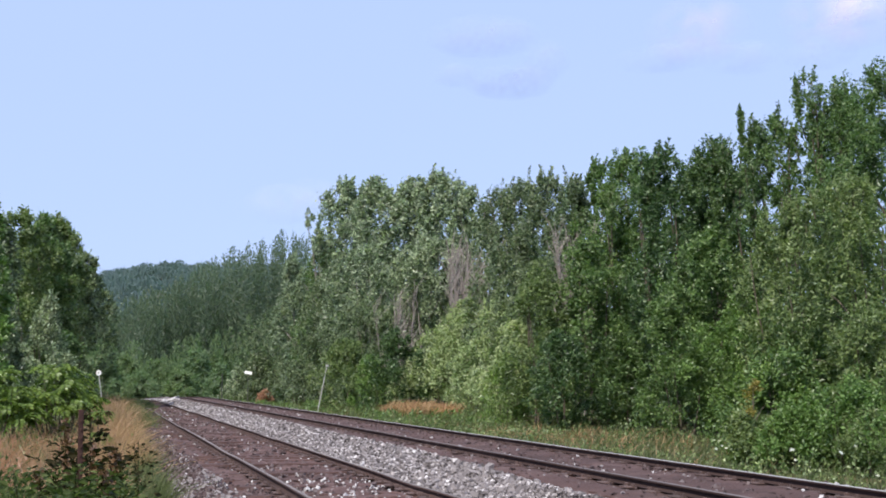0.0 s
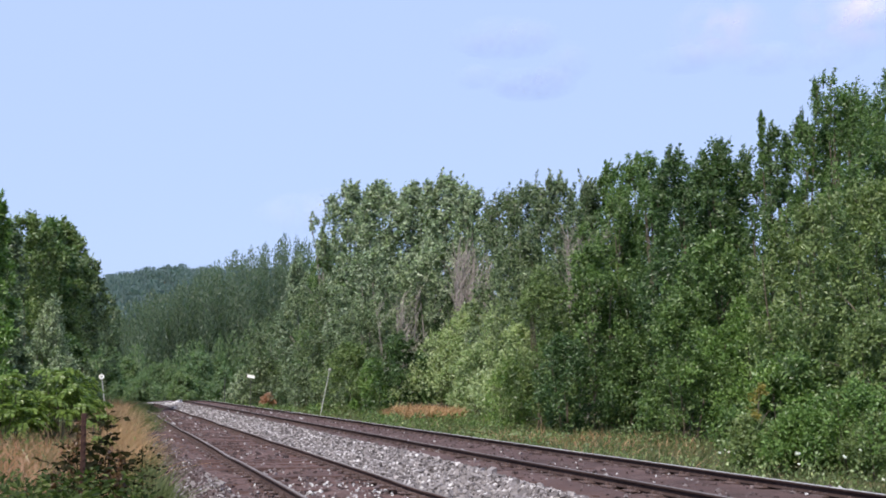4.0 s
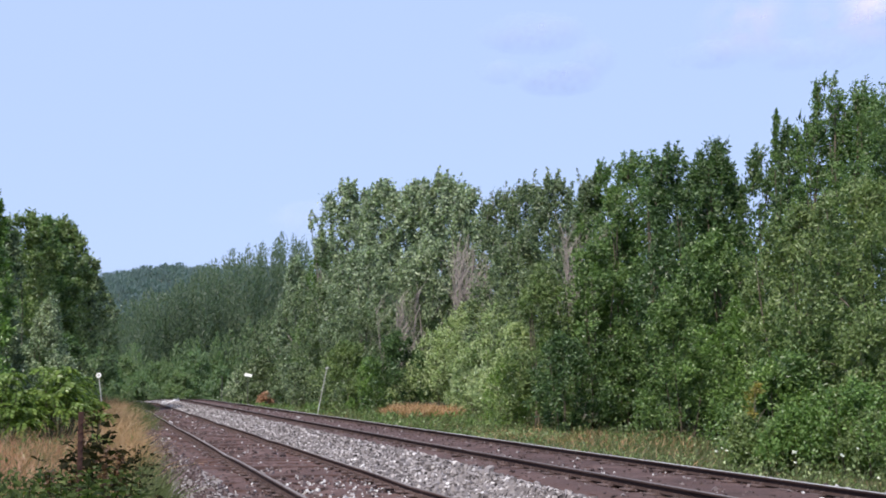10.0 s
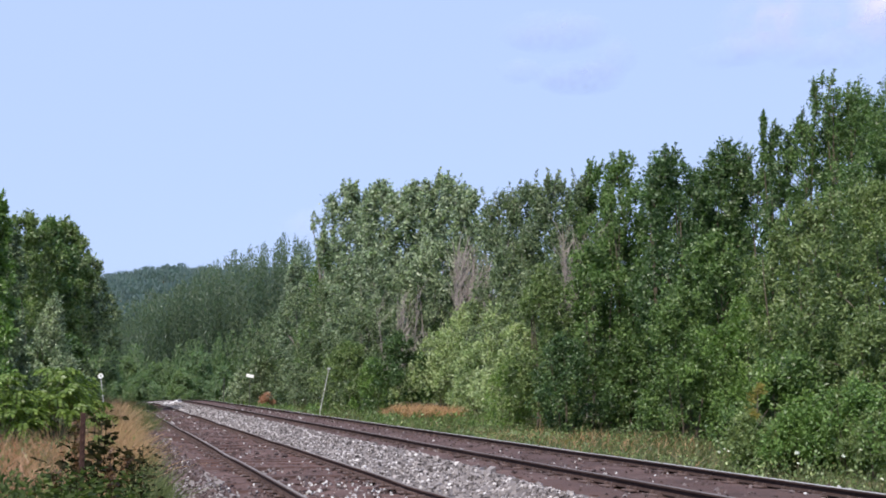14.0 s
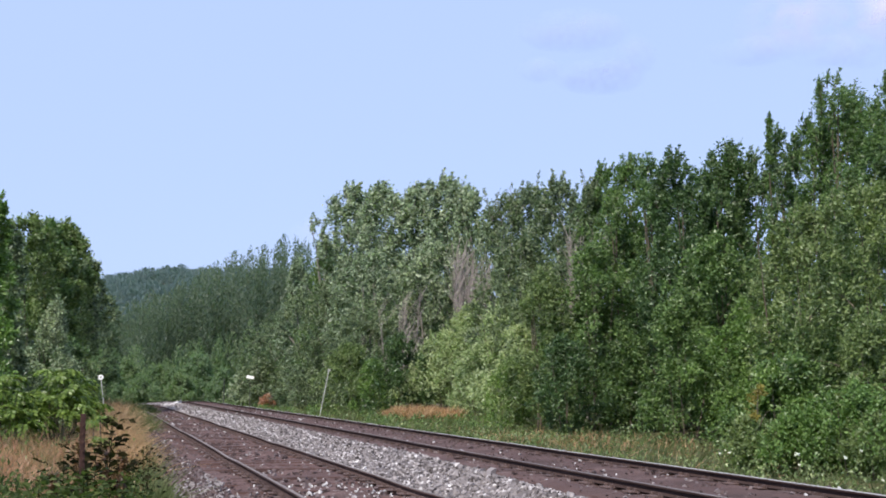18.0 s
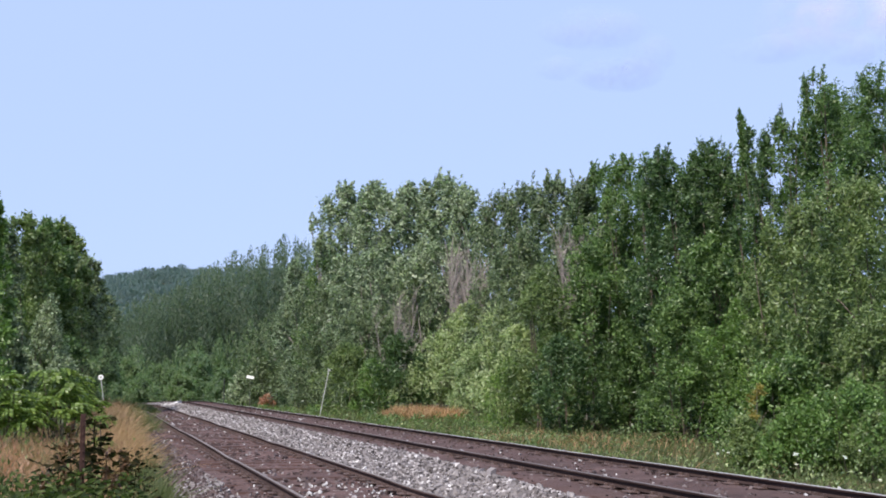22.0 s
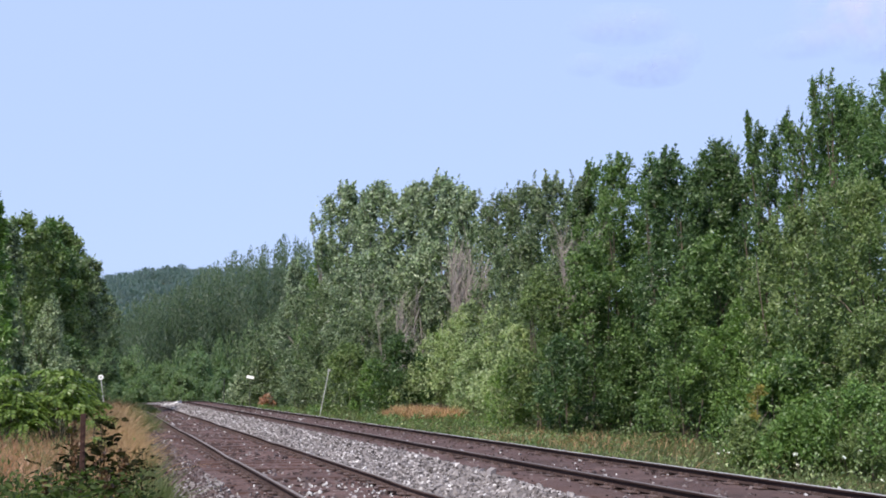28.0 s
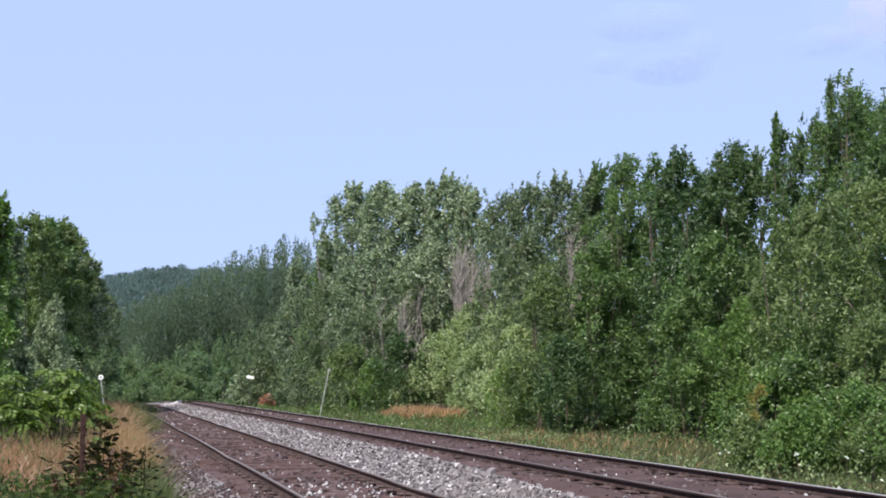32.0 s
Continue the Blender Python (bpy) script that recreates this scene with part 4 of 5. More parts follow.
# ---- far woods and the hill ----
def woods(name, n, xr, yr, hr, wr, per_tree, size, material, label, seed, rise=0.0, drop=0.0, slim=0.75, fray=0.35):
    """Trees that merge into a wood, most of them with pointed tops."""
    r = np.random.default_rng(seed)
    packs = []
    for k in range(n):
        y = r.uniform(*yr)
        x = r.uniform(xr[0](y), xr[1](y))
        H, w = r.uniform(*hr) + rise * min(x, 23.0) - drop * (1 - float(smooth(6.0, 18.0, x * 150.0 / y))), r.uniform(*wr)
        v = 1 - r.random(per_tree) ** 0.78 * 0.97
        tier = 1 + 0.28 * np.sin(v * r.uniform(26, 40) + r.uniform(0, 6))  # boughs in uneven tiers
        a = r.uniform(0, 2 * np.pi, per_tree)
        lobe = 1 + 0.25 * np.sin(3 * a + 9 * v + r.uniform(0, 6))
        rr = 0.5 * w * (1 - v) ** (slim if k % 4 else 0.42) * tier * lobe * np.sqrt(r.uniform(0.45, 1, per_tree))
        out = np.stack((np.cos(a), np.sin(a), np.zeros(per_tree)), axis=1)
        P = out * rr[:, None] + UP * (H * v)[:, None] + (x, y, float(ground_z(x, y)))
        D = unit(out * 0.4 + UP * 1.1 + r.normal(0, 0.3, (per_tree, 3)))
        N = unit(out + UP * 0.5 + r.normal(0, fray, (per_tree, 3)))
        L = size * r.uniform(0.7, 1.6, per_tree) * (1.15 - 0.5 * v)
        packs.append(leaves(P, D, N, L, L * r.uniform(0.3, 0.55, per_tree)))
    return tagged(new(name, quads(name, *joined(packs), material)), label, "woods", kind="stuff")


woods("far_woods", 44, (lambda y: -4.0, lambda y: 34.0), (131, 137), (4.0, 9.0), (3.0, 5.2), 620, 0.46, M_YOUNG_HAZED, "young green trees before the taller wood", 306, 0.12)
woods("far_woods", 165, (lambda y: 2.0, lambda y: 40.0), (138, 154), (15.0, 16.7), (2.6, 4.2), 900, 0.40, M_FAR_HAZED, "dense dark green mixed wood beyond the bend", 301, 0.27, 2.6, slim=0.6)
woods("far_woods", 26, (lambda y: -12.0, lambda y: 6.0), (160, 185), (12.5, 15), (4, 7), 800, 0.8, M_FAR_HAZED, "dark green wood closing the view along the line", 304)
woods("far_woods", 12, (lambda y: -45, lambda y: -10), (120, 180), (10, 15), (5, 8), 480, 0.8, M_FAR_HAZED, "dark green wood beside the old track", 302)
woods("roadside_wood", 40, (lambda y: 24 + 0.0 * y, lambda y: 44), (20, 110), (6, 9), (3, 5), 420, 0.5, M_DEEP, "dark interior of the wood beside the line", 305)
woods("roadside_wood", 34, (lambda y: 19 + 0.05 * y, lambda y: 32), (24, 56), (8.2, 10.0), (2.5, 4), 560, 0.36, M_DEEP, "dark green trees deeper in the wood", 307)
woods("roadside_wood", 26, (lambda y: 23.0, lambda y: 36.0), (66, 84), (12.2, 13.8), (3.0, 4.6), 680, 0.40, M_GREYGREEN, "dark green trees behind the aspens", 308)
woods("roadside_wood", 22, (lambda y: 22.0, lambda y: 33.0), (92, 108), (12.5, 15.5), (3.0, 4.6), 640, 0.44, M_GREYGREEN, "grey-green trees behind the silver poplars", 309)
woods("hill_woods", 210, (lambda y: -45.0, lambda y: 0.15 * y), (560, 890), (3, 9.5), (13, 22), 230, 2.4, M_HILL_HAZED, "wooded ridge in the distance, hazed blue-green", 303, slim=0.45, fray=0.12)


# ---- grass and weeds ----
def grass(name, n, area, hr, width, material, label, seed, lean=0.35, skip=None):
    """Blades of grass over a strip of the verge, bent by the wind."""
    r = np.random.default_rng(seed)
    x0, x1, y0, y1, toward = area
    y = y0 + (y1 - y0) * r.random(n) ** toward
    x = r.uniform(x0, x1, n)
    if skip is not None:
        keep = skip(x, y, r)
        x, y = x[keep], y[keep]
    n = len(x)
    xb = x + bend(y)
    P = np.stack((xb, y, ground_z(xb, y) - 0.02), axis=1)
    D = unit(np.stack((r.normal(lean * 0.3, 0.5, n), r.normal(0, 0.5, n), np.ones(n)), axis=1))
    N = unit(r.normal(0, 1, (n, 3)))
    tuft = 0.75 + 0.5 * np.abs(np.sin(x * 3.1 + np.sin(y * 1.7)) * np.sin(y * 2.3 + x))
    L = r.uniform(*hr, n) * tuft
    S = unit(np.cross(D, N))
    W = (width * r.uniform(0.6, 1.4, n) * (1 + 0.02 * y))[:, None]
    mid = P + D * L[:, None] * 0.55
    tip = P + D * L[:, None] + np.stack((lean * L * r.normal(0.25, 0.5, n), r.normal(0, 0.1, n) * L, -0.08 * L), axis=1)
    V = np.stack((P - S * W * 0.5, P + S * W * 0.5, mid + S * W * 0.4, mid - S * W * 0.4, tip + S * W * 0.08, tip - S * W * 0.08), axis=1).reshape(-1, 3)
    i = np.arange(n) * 6
    F = np.concatenate((np.stack((i, i + 1, i + 2, i + 3), 1), np.stack((i + 3, i + 2, i + 4, i + 5), 1)))
    return tagged(new(name, quads(name, V, F, material)), label, "grass", kind="stuff")


grass("verge_grass", 3000, (-1.0, 1.05, 34, 76, 1.0), (0.25, 0.55), 0.010, M_GRASS, "green grass along the old track's edge", 409)
grass("dry_grass", 6500, (-0.3, 0.95, 32, 66, 1.0), (0.6, 1.0), 0.010, M_DRY, "dry tan grass along the old track's edge", 410)
grass("verge_grass", 5200, (0.72, 1.62, 33, 74, 1.0), (0.35, 0.75), 0.011, M_GRASS, "green grass crowding the old track's edge", 415)
grass("verge_grass", 3400, (1.3, 2.7, 58, 78, 1.0), (0.3, 0.6), 0.014, M_GRASS, "grass overgrowing the far end of the old track", 418)
grass("verge_grass", 4200, (0.45, 0.84, 14, 40, 1.2), (0.3, 0.6), 0.008, M_GRASS, "green grass between dry stalks and ballast", 419)
grass("dry_grass", 400, (0.6, 1.5, 33, 74, 1.0), (0.4, 0.85), 0.009, M_DRY, "dry stalks crowding the old track's edge", 416)
grass("dry_grass", 900, (12.2, 16.2, 28, 38, 1.0), (0.25, 0.5), 0.012, M_DRY, "brownish grass at the foot of the maples", 417)
grass("verge_grass", 17000, (8.1, 17.5, 9, 45, 1.3), (0.2, 0.5), 0.012, M_GRASS, "green weeds along the main line", 401)
grass("dry_grass", 2000, (8.2, 16.0, 9, 45, 1.3), (0.2, 0.55), 0.010, M_DRY, "thin straw stalks among green weeds", 407, skip=lambda x, y, r: np.sin(x * 1.7 + y * 0.6) + np.sin(y * 0.31) > 0.1)
grass("verge_grass", 9000, (8.3, 20.0, 38, 95, 1.2), (0.25, 0.6), 0.018, M_GRASS, "green weeds along the main line", 402)
grass("dry_grass", 6000, (15.2, 17.8, 55, 62, 1.0), (0.5, 0.85), 0.016, M_DRY, "patch of dry tan grass before bushes", 403)
grass("dry_grass", 19000, (-5.0, 0.35, 13, 40, 1.2), (0.3, 0.7), 0.006, M_DRY, "tall dry tan grass beside the old track", 404, skip=lambda x, y, r: np.sin(x * 2.1 + y * 0.5) + r.normal(0, 0.6, len(x)) > -0.5)
grass("verge_grass", 12000, (-4.0, 0.75, 9, 45, 1.2), (0.25, 0.7), 0.009, M_GRASS, "green grass among dry stalks by the old track", 405)
grass("dry_grass", 2600, (-1.7, -0.1, 10.5, 17, 1.0), (0.35, 0.62), 0.008, M_BROWN, "dark brown dead stalks in tan grass", 421)
grass("dry_grass", 6500, (-4.0, 0.1, 12, 26, 1.0), (0.35, 0.75), 0.008, M_RUST, "rust-brown dry stalks in tan grass", 408)
grass("dry_grass", 8000, (-0.05, 0.58, 18, 33, 1.0), (0.5, 0.9), 0.006, M_DRY, "tall feathery dry grass by the old track", 406)


def low_weeds(name, n, area, hr, size, material, label, seed):
    """Low broad-leaved weeds in uneven tufts over a strip of the verge."""
    r = np.random.default_rng(seed)
    x0, x1, y0, y1, toward = area
    m = n // 40
    cy = y0 + (y1 - y0) * r.random(m) ** toward
    cx = r.uniform(x0, x1, m)
    ch, cw = r.uniform(*hr, m), r.uniform(0.12, 0.38, m)
    c = np.repeat(np.arange(m), 40)
    off = r.normal(0, 1, (m * 40, 2)) * cw[c][:, None]
    x, y = cx[c] + off[:, 0], cy[c] + off[:, 1]
    xb = x + bend(y)
    z = ground_z(xb, y) + ch[c] * r.random(m * 40) ** 0.7 * np.exp(-(off ** 2).sum(1) / (2 * cw[c] ** 2) * 0.5)
    P = np.stack((xb, y, z), axis=1)
    D = unit(r.normal(0, 0.6, (m * 40, 3)) + UP * 0.5 + WIND * 0.3)
    L = size * r.uniform(0.6, 1.5, m * 40) * (1 + 0.015 * y)
    V, F = leaves(P, D, unit(r.normal(0, 0.6, (m * 40, 3)) + UP * 0.7), L, L * 0.5)
    return tagged(new(name, quads(name, V, F, material)), label, "weeds", kind="stuff")


low_weeds("low_weeds", 12000, (8.6, 17.5, 9, 45, 1.3), (0.25, 0.9), 0.055, M_OLIVE, "green broad-leaved weeds along the main line", 411)
low_weeds("low_weeds", 1300, (8.2, 15.5, 9, 40, 1.4), (0.25, 0.65), 0.05, M_PALE, "pale weeds along the main line", 414)
low_weeds("low_weeds", 9000, (8.4, 19.0, 40, 95, 1.2), (0.2, 0.6), 0.08, M_MID, "green weeds along the main line", 412)
low_weeds("low_weeds", 9000, (-1.10, -0.15, 8.5, 12.0, 1.0), (0.55, 0.9), 0.05, M_WEEDGREEN, "dark green weeds before dry grass", 420)
low_weeds("low_weeds", 9000, (-4.5, 0.7, 8, 40, 1.3), (0.15, 0.6), 0.055, M_MID, "green broad-leaved weeds in dry grass", 413)


def weed(x, y, top, label, material, seed, leaf=0.085, n=46, seedhead=None, spread=0.16):
    """A tall weed: a thin stalk, broad leaves along it and a dark seed head."""
    r = np.random.default_rng(seed)
    g = float(ground_z(x, y)) - 0.02
    H = top - g
    base = tagged(new("weed", None), label, "weed", "weeds by the fence post")
    base.matrix_basis = pose(x, y, g, 0, r.uniform(-4, 8), r.uniform(0, 360))
    pts = [(0.03 * math.sin(3 * s), 0.02 * math.cos(4 * s), H * s) for s in np.linspace(0, 1, 6)]
    part_of("stalk", quads("stalk", *tube(pts, np.linspace(0.008, 0.003, 6), 5), M_WEED, True), base)
    a = r.uniform(0, 2 * np.pi, n)
    z = H * (0.25 + 0.75 * r.random(n) ** 0.7)
    rr = spread * r.random(n)
    P = np.stack((rr * np.cos(a), rr * np.sin(a), z), axis=1)
    D = unit(np.stack((np.cos(a), np.sin(a), r.uniform(-0.5, 0.7, n)), axis=1))
    N = unit(r.normal(0, 0.5, (n, 3)) + UP)
    L = leaf * r.uniform(0.6, 1.4, n)
    part_of("foliage", quads("foliage", *leaves(P, D, N, L, L * 0.62), material), base)
    if seedhead:
        m = 60
        z = H * (0.8 + 0.22 * r.random(m))
        P = np.stack((r.normal(0, 0.014, m), r.normal(0, 0.014, m), z), axis=1)
        tagged(part_of("seed_head", quads("seed_head", *leaves(P, unit(r.normal(0, 1, (m, 3)) + UP), unit(r.normal(0, 1, (m, 3))), np.full(m, 0.035), np.full(m, 0.024)), seedhead), base), kind="stuff")
    SWAY.append((base, None, 0.9, r.uniform(0, 1.5), seed))
    return base


def wild_carrot(x, y, top, seed, size):
    """A wild carrot: a thin stalk with a flat white umbel."""
    r = np.random.default_rng(seed)
    g = float(ground_z(x, y)) - 0.02
    H = top - g
    base = tagged(new("wild_carrot"), "wild carrot with a flat white flower head in the weeds", "flower", "white flowers")
    base.matrix_basis = pose(x, y, g, 0, r.uniform(-3, 8), r.uniform(-30, 30))
    part_of("stalk", quads("stalk", *tube([(0, 0, 0), (0.02, 0, H * 0.5), (0, 0, H)], (0.005, 0.004, 0.003), 5), M_GRASS), base)
    n = 110
    a, q = r.uniform(0, 6.28, n), 0.044 * size * np.sqrt(r.random(n))
    tip = r.uniform(0.3, 1.0)  # how far the umbel nods to the sun
    up, fore = np.array((0, -math.sin(tip), math.cos(tip))), np.array((0, math.cos(tip), math.sin(tip)))
    P = np.array((1.0, 0, 0)) * (q * np.cos(a))[:, None] + fore * (q * np.sin(a))[:, None] + up * (0.02 - 2.0 * q * q + r.normal(0, 0.006 * size, n))[:, None] + UP * H
    part_of("flower_head", quads("flower_head", *leaves(P, unit(r.normal(0, 1, (n, 3)) - up * 0.2), unit(r.normal(0, 0.3, (n, 3)) + up), np.full(n, 0.008 + 0.012 * size), np.full(n, 0.006 + 0.010 * size)), M_FLOWER), base)
    SWAY.append((base, None, 0.6, r.uniform(0, 1.5), seed))


def cyl_bm(r1, r2, h, at=(0, 0, 0), seg=16, turn=None):
    bm = bmesh.new()
    m = Matrix.Translation(at) @ (turn or Matrix.Identity(4))
    bmesh.ops.create_cone(bm, cap_ends=True, segments=seg, radius1=r1, radius2=r2, depth=h, matrix=m)
    return bm


# tall weeds round a rusty fence post
WEED = "tall dark weed with broad drooping brown-green leaves"
weed(-0.01, 8.90, 1.16, WEED, M_WEED, 500, 0.08, 68, None, 0.10)
weed(-0.06, 9.50, 1.06, WEED, M_WEED, 501, 0.07, 42, M_BROWN, 0.12)
weed(-0.20, 8.50, 0.94, WEED, M_WEED, 502, 0.068, 88, M_BROWN, 0.14)
weed(-0.26, 8.00, 0.87, WEED, M_WEED, 503, 0.07225, 92, None, 0.16)
weed(0.24, 9.00, 0.86, WEED, M_WEED, 504, 0.06375, 80, M_BROWN, 0.1)
weed(0.40, 10.00, 0.83, WEED, M_WEED, 505, 0.051, 60, None, 0.12)
weed(0.03, 8.00, 0.92, WEED, M_WEED, 506, 0.0765, 100, M_BROWN, 0.14)
weed(0.15, 8.50, 0.83, WEED, M_WEED, 507, 0.068, 88, M_BROWN, 0.16)
weed(-0.11, 8.80, 0.88, WEED, M_WEED, 508, 0.068, 66, None, 0.1)
weed(-0.29, 7.50, 0.81, WEED, M_WEEDGREEN, 509, 0.050, 198, M_BROWN, 0.12)
weed(0.27, 8.20, 0.77, WEED, M_WEEDGREEN, 510, 0.047, 189, None, 0.14)
weed(0.48, 11.00, 0.80, WEED, M_WEED, 511, 0.0425, 104, None, 0.16)
weed(-0.05, 7.60, 0.84, WEED, M_WEEDGREEN, 512, 0.053, 216, None, 0.1)
weed(0.09, 7.40, 0.79, WEED, M_WEEDGREEN, 513, 0.053, 216, M_BROWN, 0.12)
weed(-0.18, 7.20, 0.80, WEED, M_WEEDGREEN, 515, 0.050, 198, None, 0.16)
weed(-0.36, 7.00, 0.77, WEED, M_WEEDGREEN, 519, 0.050, 198, None, 0.16)
weed(0.20, 7.20, 0.74, WEED, M_WEEDGREEN, 520, 0.044, 198, None, 0.1)
weed(-0.10, 6.80, 0.76, WEED, M_WEEDGREEN, 521, 0.050, 198, None, 0.12)
weed(0.03, 6.80, 0.75, WEED, M_WEEDGREEN, 522, 0.050, 198, None, 0.14)
weed(-0.22, 6.60, 0.76, WEED, M_WEEDGREEN, 524, 0.050, 198, None, 0.1)
weed(0.12, 6.60, 0.74, WEED, M_WEEDGREEN, 525, 0.044, 198, None, 0.12)
weed(0.05, 8.80, 1.12, WEED, M_WEED, 527, 0.075, 74, None, 0.10)


def fence_post(x, y, top):
    """A rusty steel fence post with studs along its face."""
    base = tagged(new("fence_post"), "rusty brown steel fence post among tall weeds", "post")
    g = float(ground_z(x, y)) - 0.25
    base.matrix_basis = pose(x, y, g, 0, -0.8, 20)
    H = top - g
    bm = box_bm(0.034, 0.005, H, 0.001, (0, 0, H / 2))
    part("web", bm, M_POSTRUST, base)
    part("flange", box_bm(0.006, 0.030, H, 0.001, (0, 0.0175, H / 2)), M_POSTRUST, base)
    for k in range(24):
        part("stud", box_bm(0.010, 0.012, 0.018, 0.002, (0.0, -0.008, 0.3 + k * (H - 0.32) / 24)), M_POSTRUST, base)


fence_post(-0.09, 7.80, 1.18)


def marker_post(x, y, top):
    """A white post with a round plate facing the trains."""
    base = tagged(new("marker_post"), "white trackside post with a round white plate", "sign")
    g = float(ground_z(x, y)) - 0.1
    base.matrix_basis = pose(x, y, g, 0, -8, 0)
    H = top - g
    part("post", cyl_bm(0.022, 0.022, H, (0, 0, H / 2), 10), M_GREY, base)
    turn = Matrix.Rotation(radians(90), 4, "X")
    plate = part("plate", cyl_bm(0.115, 0.115, 0.012, (0, -0.034, H - 0.12), 24, turn), M_WHITE, base, "round white plate")
    part("bracket", box_bm(0.10, 0.012, 0.05, 0.003, (0, -0.028, H - 0.12)), M_GREY, base)
    part("mark", box_bm(0.09, 0.006, 0.07, 0.002, (0, -0.043, H - 0.12)), M_GREY, plate, "plain grey bar")
    part("bolt", cyl_bm(0.015, 0.015, 0.02, (0, -0.052, H - 0.12), 8, turn), M_GREY, plate)


marker_post(0.23, 52.00, 1.90)


def leaning_post(x, y, top):
    """A thin pale post that leans, with a small plate and arm at its head."""
    base = tagged(new("leaning_post"), "thin pale leaning post with a small head plate", "post")
    g = float(ground_z(x, y)) - 0.1
    H = (top - g) / math.cos(radians(11))
    base.matrix_basis = pose(x, y, g, 0, 11, 0)
    part("post", cyl_bm(0.024, 0.020, H, (0, 0, H / 2), 10), M_GREY, base)
    head = part("head_plate", box_bm(0.13, 0.03, 0.11, 0.02, (0.0, -0.05, H - 0.02)), M_GREY, base, "small cream plate")
    part("rim", box_bm(0.15, 0.012, 0.13, 0.01, (0.0, -0.035, H - 0.02)), M_GREY, head)
    part("arm", box_bm(0.20, 0.04, 0.04, 0.01, (0.12, 0, H + 0.03)), M_DARK, base, "dark steel side arm")


leaning_post(10.45, 56.00, 2.19)


def board_sign(x, y, top):
    """A white board on a thin dark post, tipped to one side."""
    base = tagged(new("board_sign"), "tilted blank white board on a thin dark post", "sign")
    g = float(ground_z(x, y)) - 0.1
    base.matrix_basis = pose(x, y, g)
    H = top - g
    part("post", cyl_bm(0.03, 0.03, H, (0, 0, H / 2), 8), M_DARK, base)
    bm = box_bm(0.66, 0.03, 0.27, 0.015)
    bmesh.ops.transform(bm, matrix=Matrix.Translation((0, -0.05, H - 0.1)) @ Matrix.Rotation(radians(11), 4, "Y") @ Matrix.Rotation(radians(-18), 4, "X"), verts=bm.verts)
    board = part("board", bm, M_WHITE, base, "white tilted board")
    part("clamp", box_bm(0.09, 0.06, 0.06, 0.005, (0, -0.02, H - 0.1)), M_GREY, base)


board_sign(12.29, 98.00, 2.25)


def distant_post(x, y, top):
    base = tagged(new("distant_post"), "thin dark steel post beside the distant main line", "post")
    g = float(ground_z(x, y)) - 0.1
    base.matrix_basis = pose(x, y, g)
    H = top - g
    part("post", cyl_bm(0.05, 0.04, H, (0, 0, H / 2), 8), M_DARK, base)
    part("cap", cyl_bm(0.07, 0.05, 0.08, (0, 0, H + 0.03), 8), M_DARK, base)


distant_post(10.28, 100.00, 1.96)
wild_carrot(10.44, 15.30, 0.29, 600, 0.8)
wild_carrot(10.16, 15.00, 0.16, 601, 0.4)
wild_carrot(10.78, 14.60, 0.28, 602, 0.6)
wild_carrot(11.25, 19.00, 0.09, 603, 0.45)
wild_carrot(11.47, 19.00, 0.09, 604, 0.5)
wild_carrot(11.97, 20.00, 0.08, 605, 0.4)
wild_carrot(11.30, 15.00, 0.35, 606, 0.4)
wild_carrot(10.14, 13.00, 0.08, 607, 0.45)


# ---- clouds ----
def cloud_mat(seed, thick, tone):
    m, nt, out = nodes_of("cloud_vapour")
    co = nt.nodes.new("ShaderNodeTexCoord")
    gen = nt.nodes.new("ShaderNodeVectorMath")
    gen.operation = "DISTANCE"
    gen.inputs[1].default_value = (0.5, 0.0, 0.5)
    flat = nt.nodes.new("ShaderNodeVectorMath")
    flat.operation = "MULTIPLY"
    flat.inputs[1].default_value = (1, 0, 1)
    nt.links.new(co.outputs["Generated"], flat.inputs[0])
    nt.links.new(flat.outputs[0], gen.inputs[0])
    edge = ramp(nt, gen.outputs["Value"], [(0.12, (1, 1, 1)), (0.5, (0, 0, 0))])
    mp = nt.nodes.new("ShaderNodeMapping")
    mp.inputs["Location"].default_value = (seed * 3.7, seed * 1.3, 0)
    n = nt.nodes.new("ShaderNodeTexNoise")
    n.inputs["Scale"].default_value, n.inputs["Detail"].default_value, n.inputs["Roughness"].default_value = 0.030, 6.0, 0.55
    nt.links.new(co.outputs["Object"], mp.inputs[0])
    nt.links.new(mp.outputs[0], n.inputs[0])
    wisps = ramp(nt, n.outputs["Fac"], [(0.34, (0, 0, 0)), (0.70, (1, 1, 1))])
    a = mix(nt, 1.0, edge, wisps, "MULTIPLY")
    a = mix(nt, 1.0, a, (thick, thick, thick), "MULTIPLY")
    tr = nt.nodes.new("ShaderNodeBsdfTransparent")
    em = nt.nodes.new("ShaderNodeBsdfDiffuse")
    em.inputs[0].default_value = (*tone, 1)
    ms = nt.nodes.new("ShaderNodeMixShader")
    nt.links.new(a, ms.inputs[0])
    nt.links.new(tr.outputs[0], ms.inputs[1])
    nt.links.new(em.outputs[0], ms.inputs[2])
    nt.links.new(ms.outputs[0], out.inputs[0])
    return m


CLOUDS = []


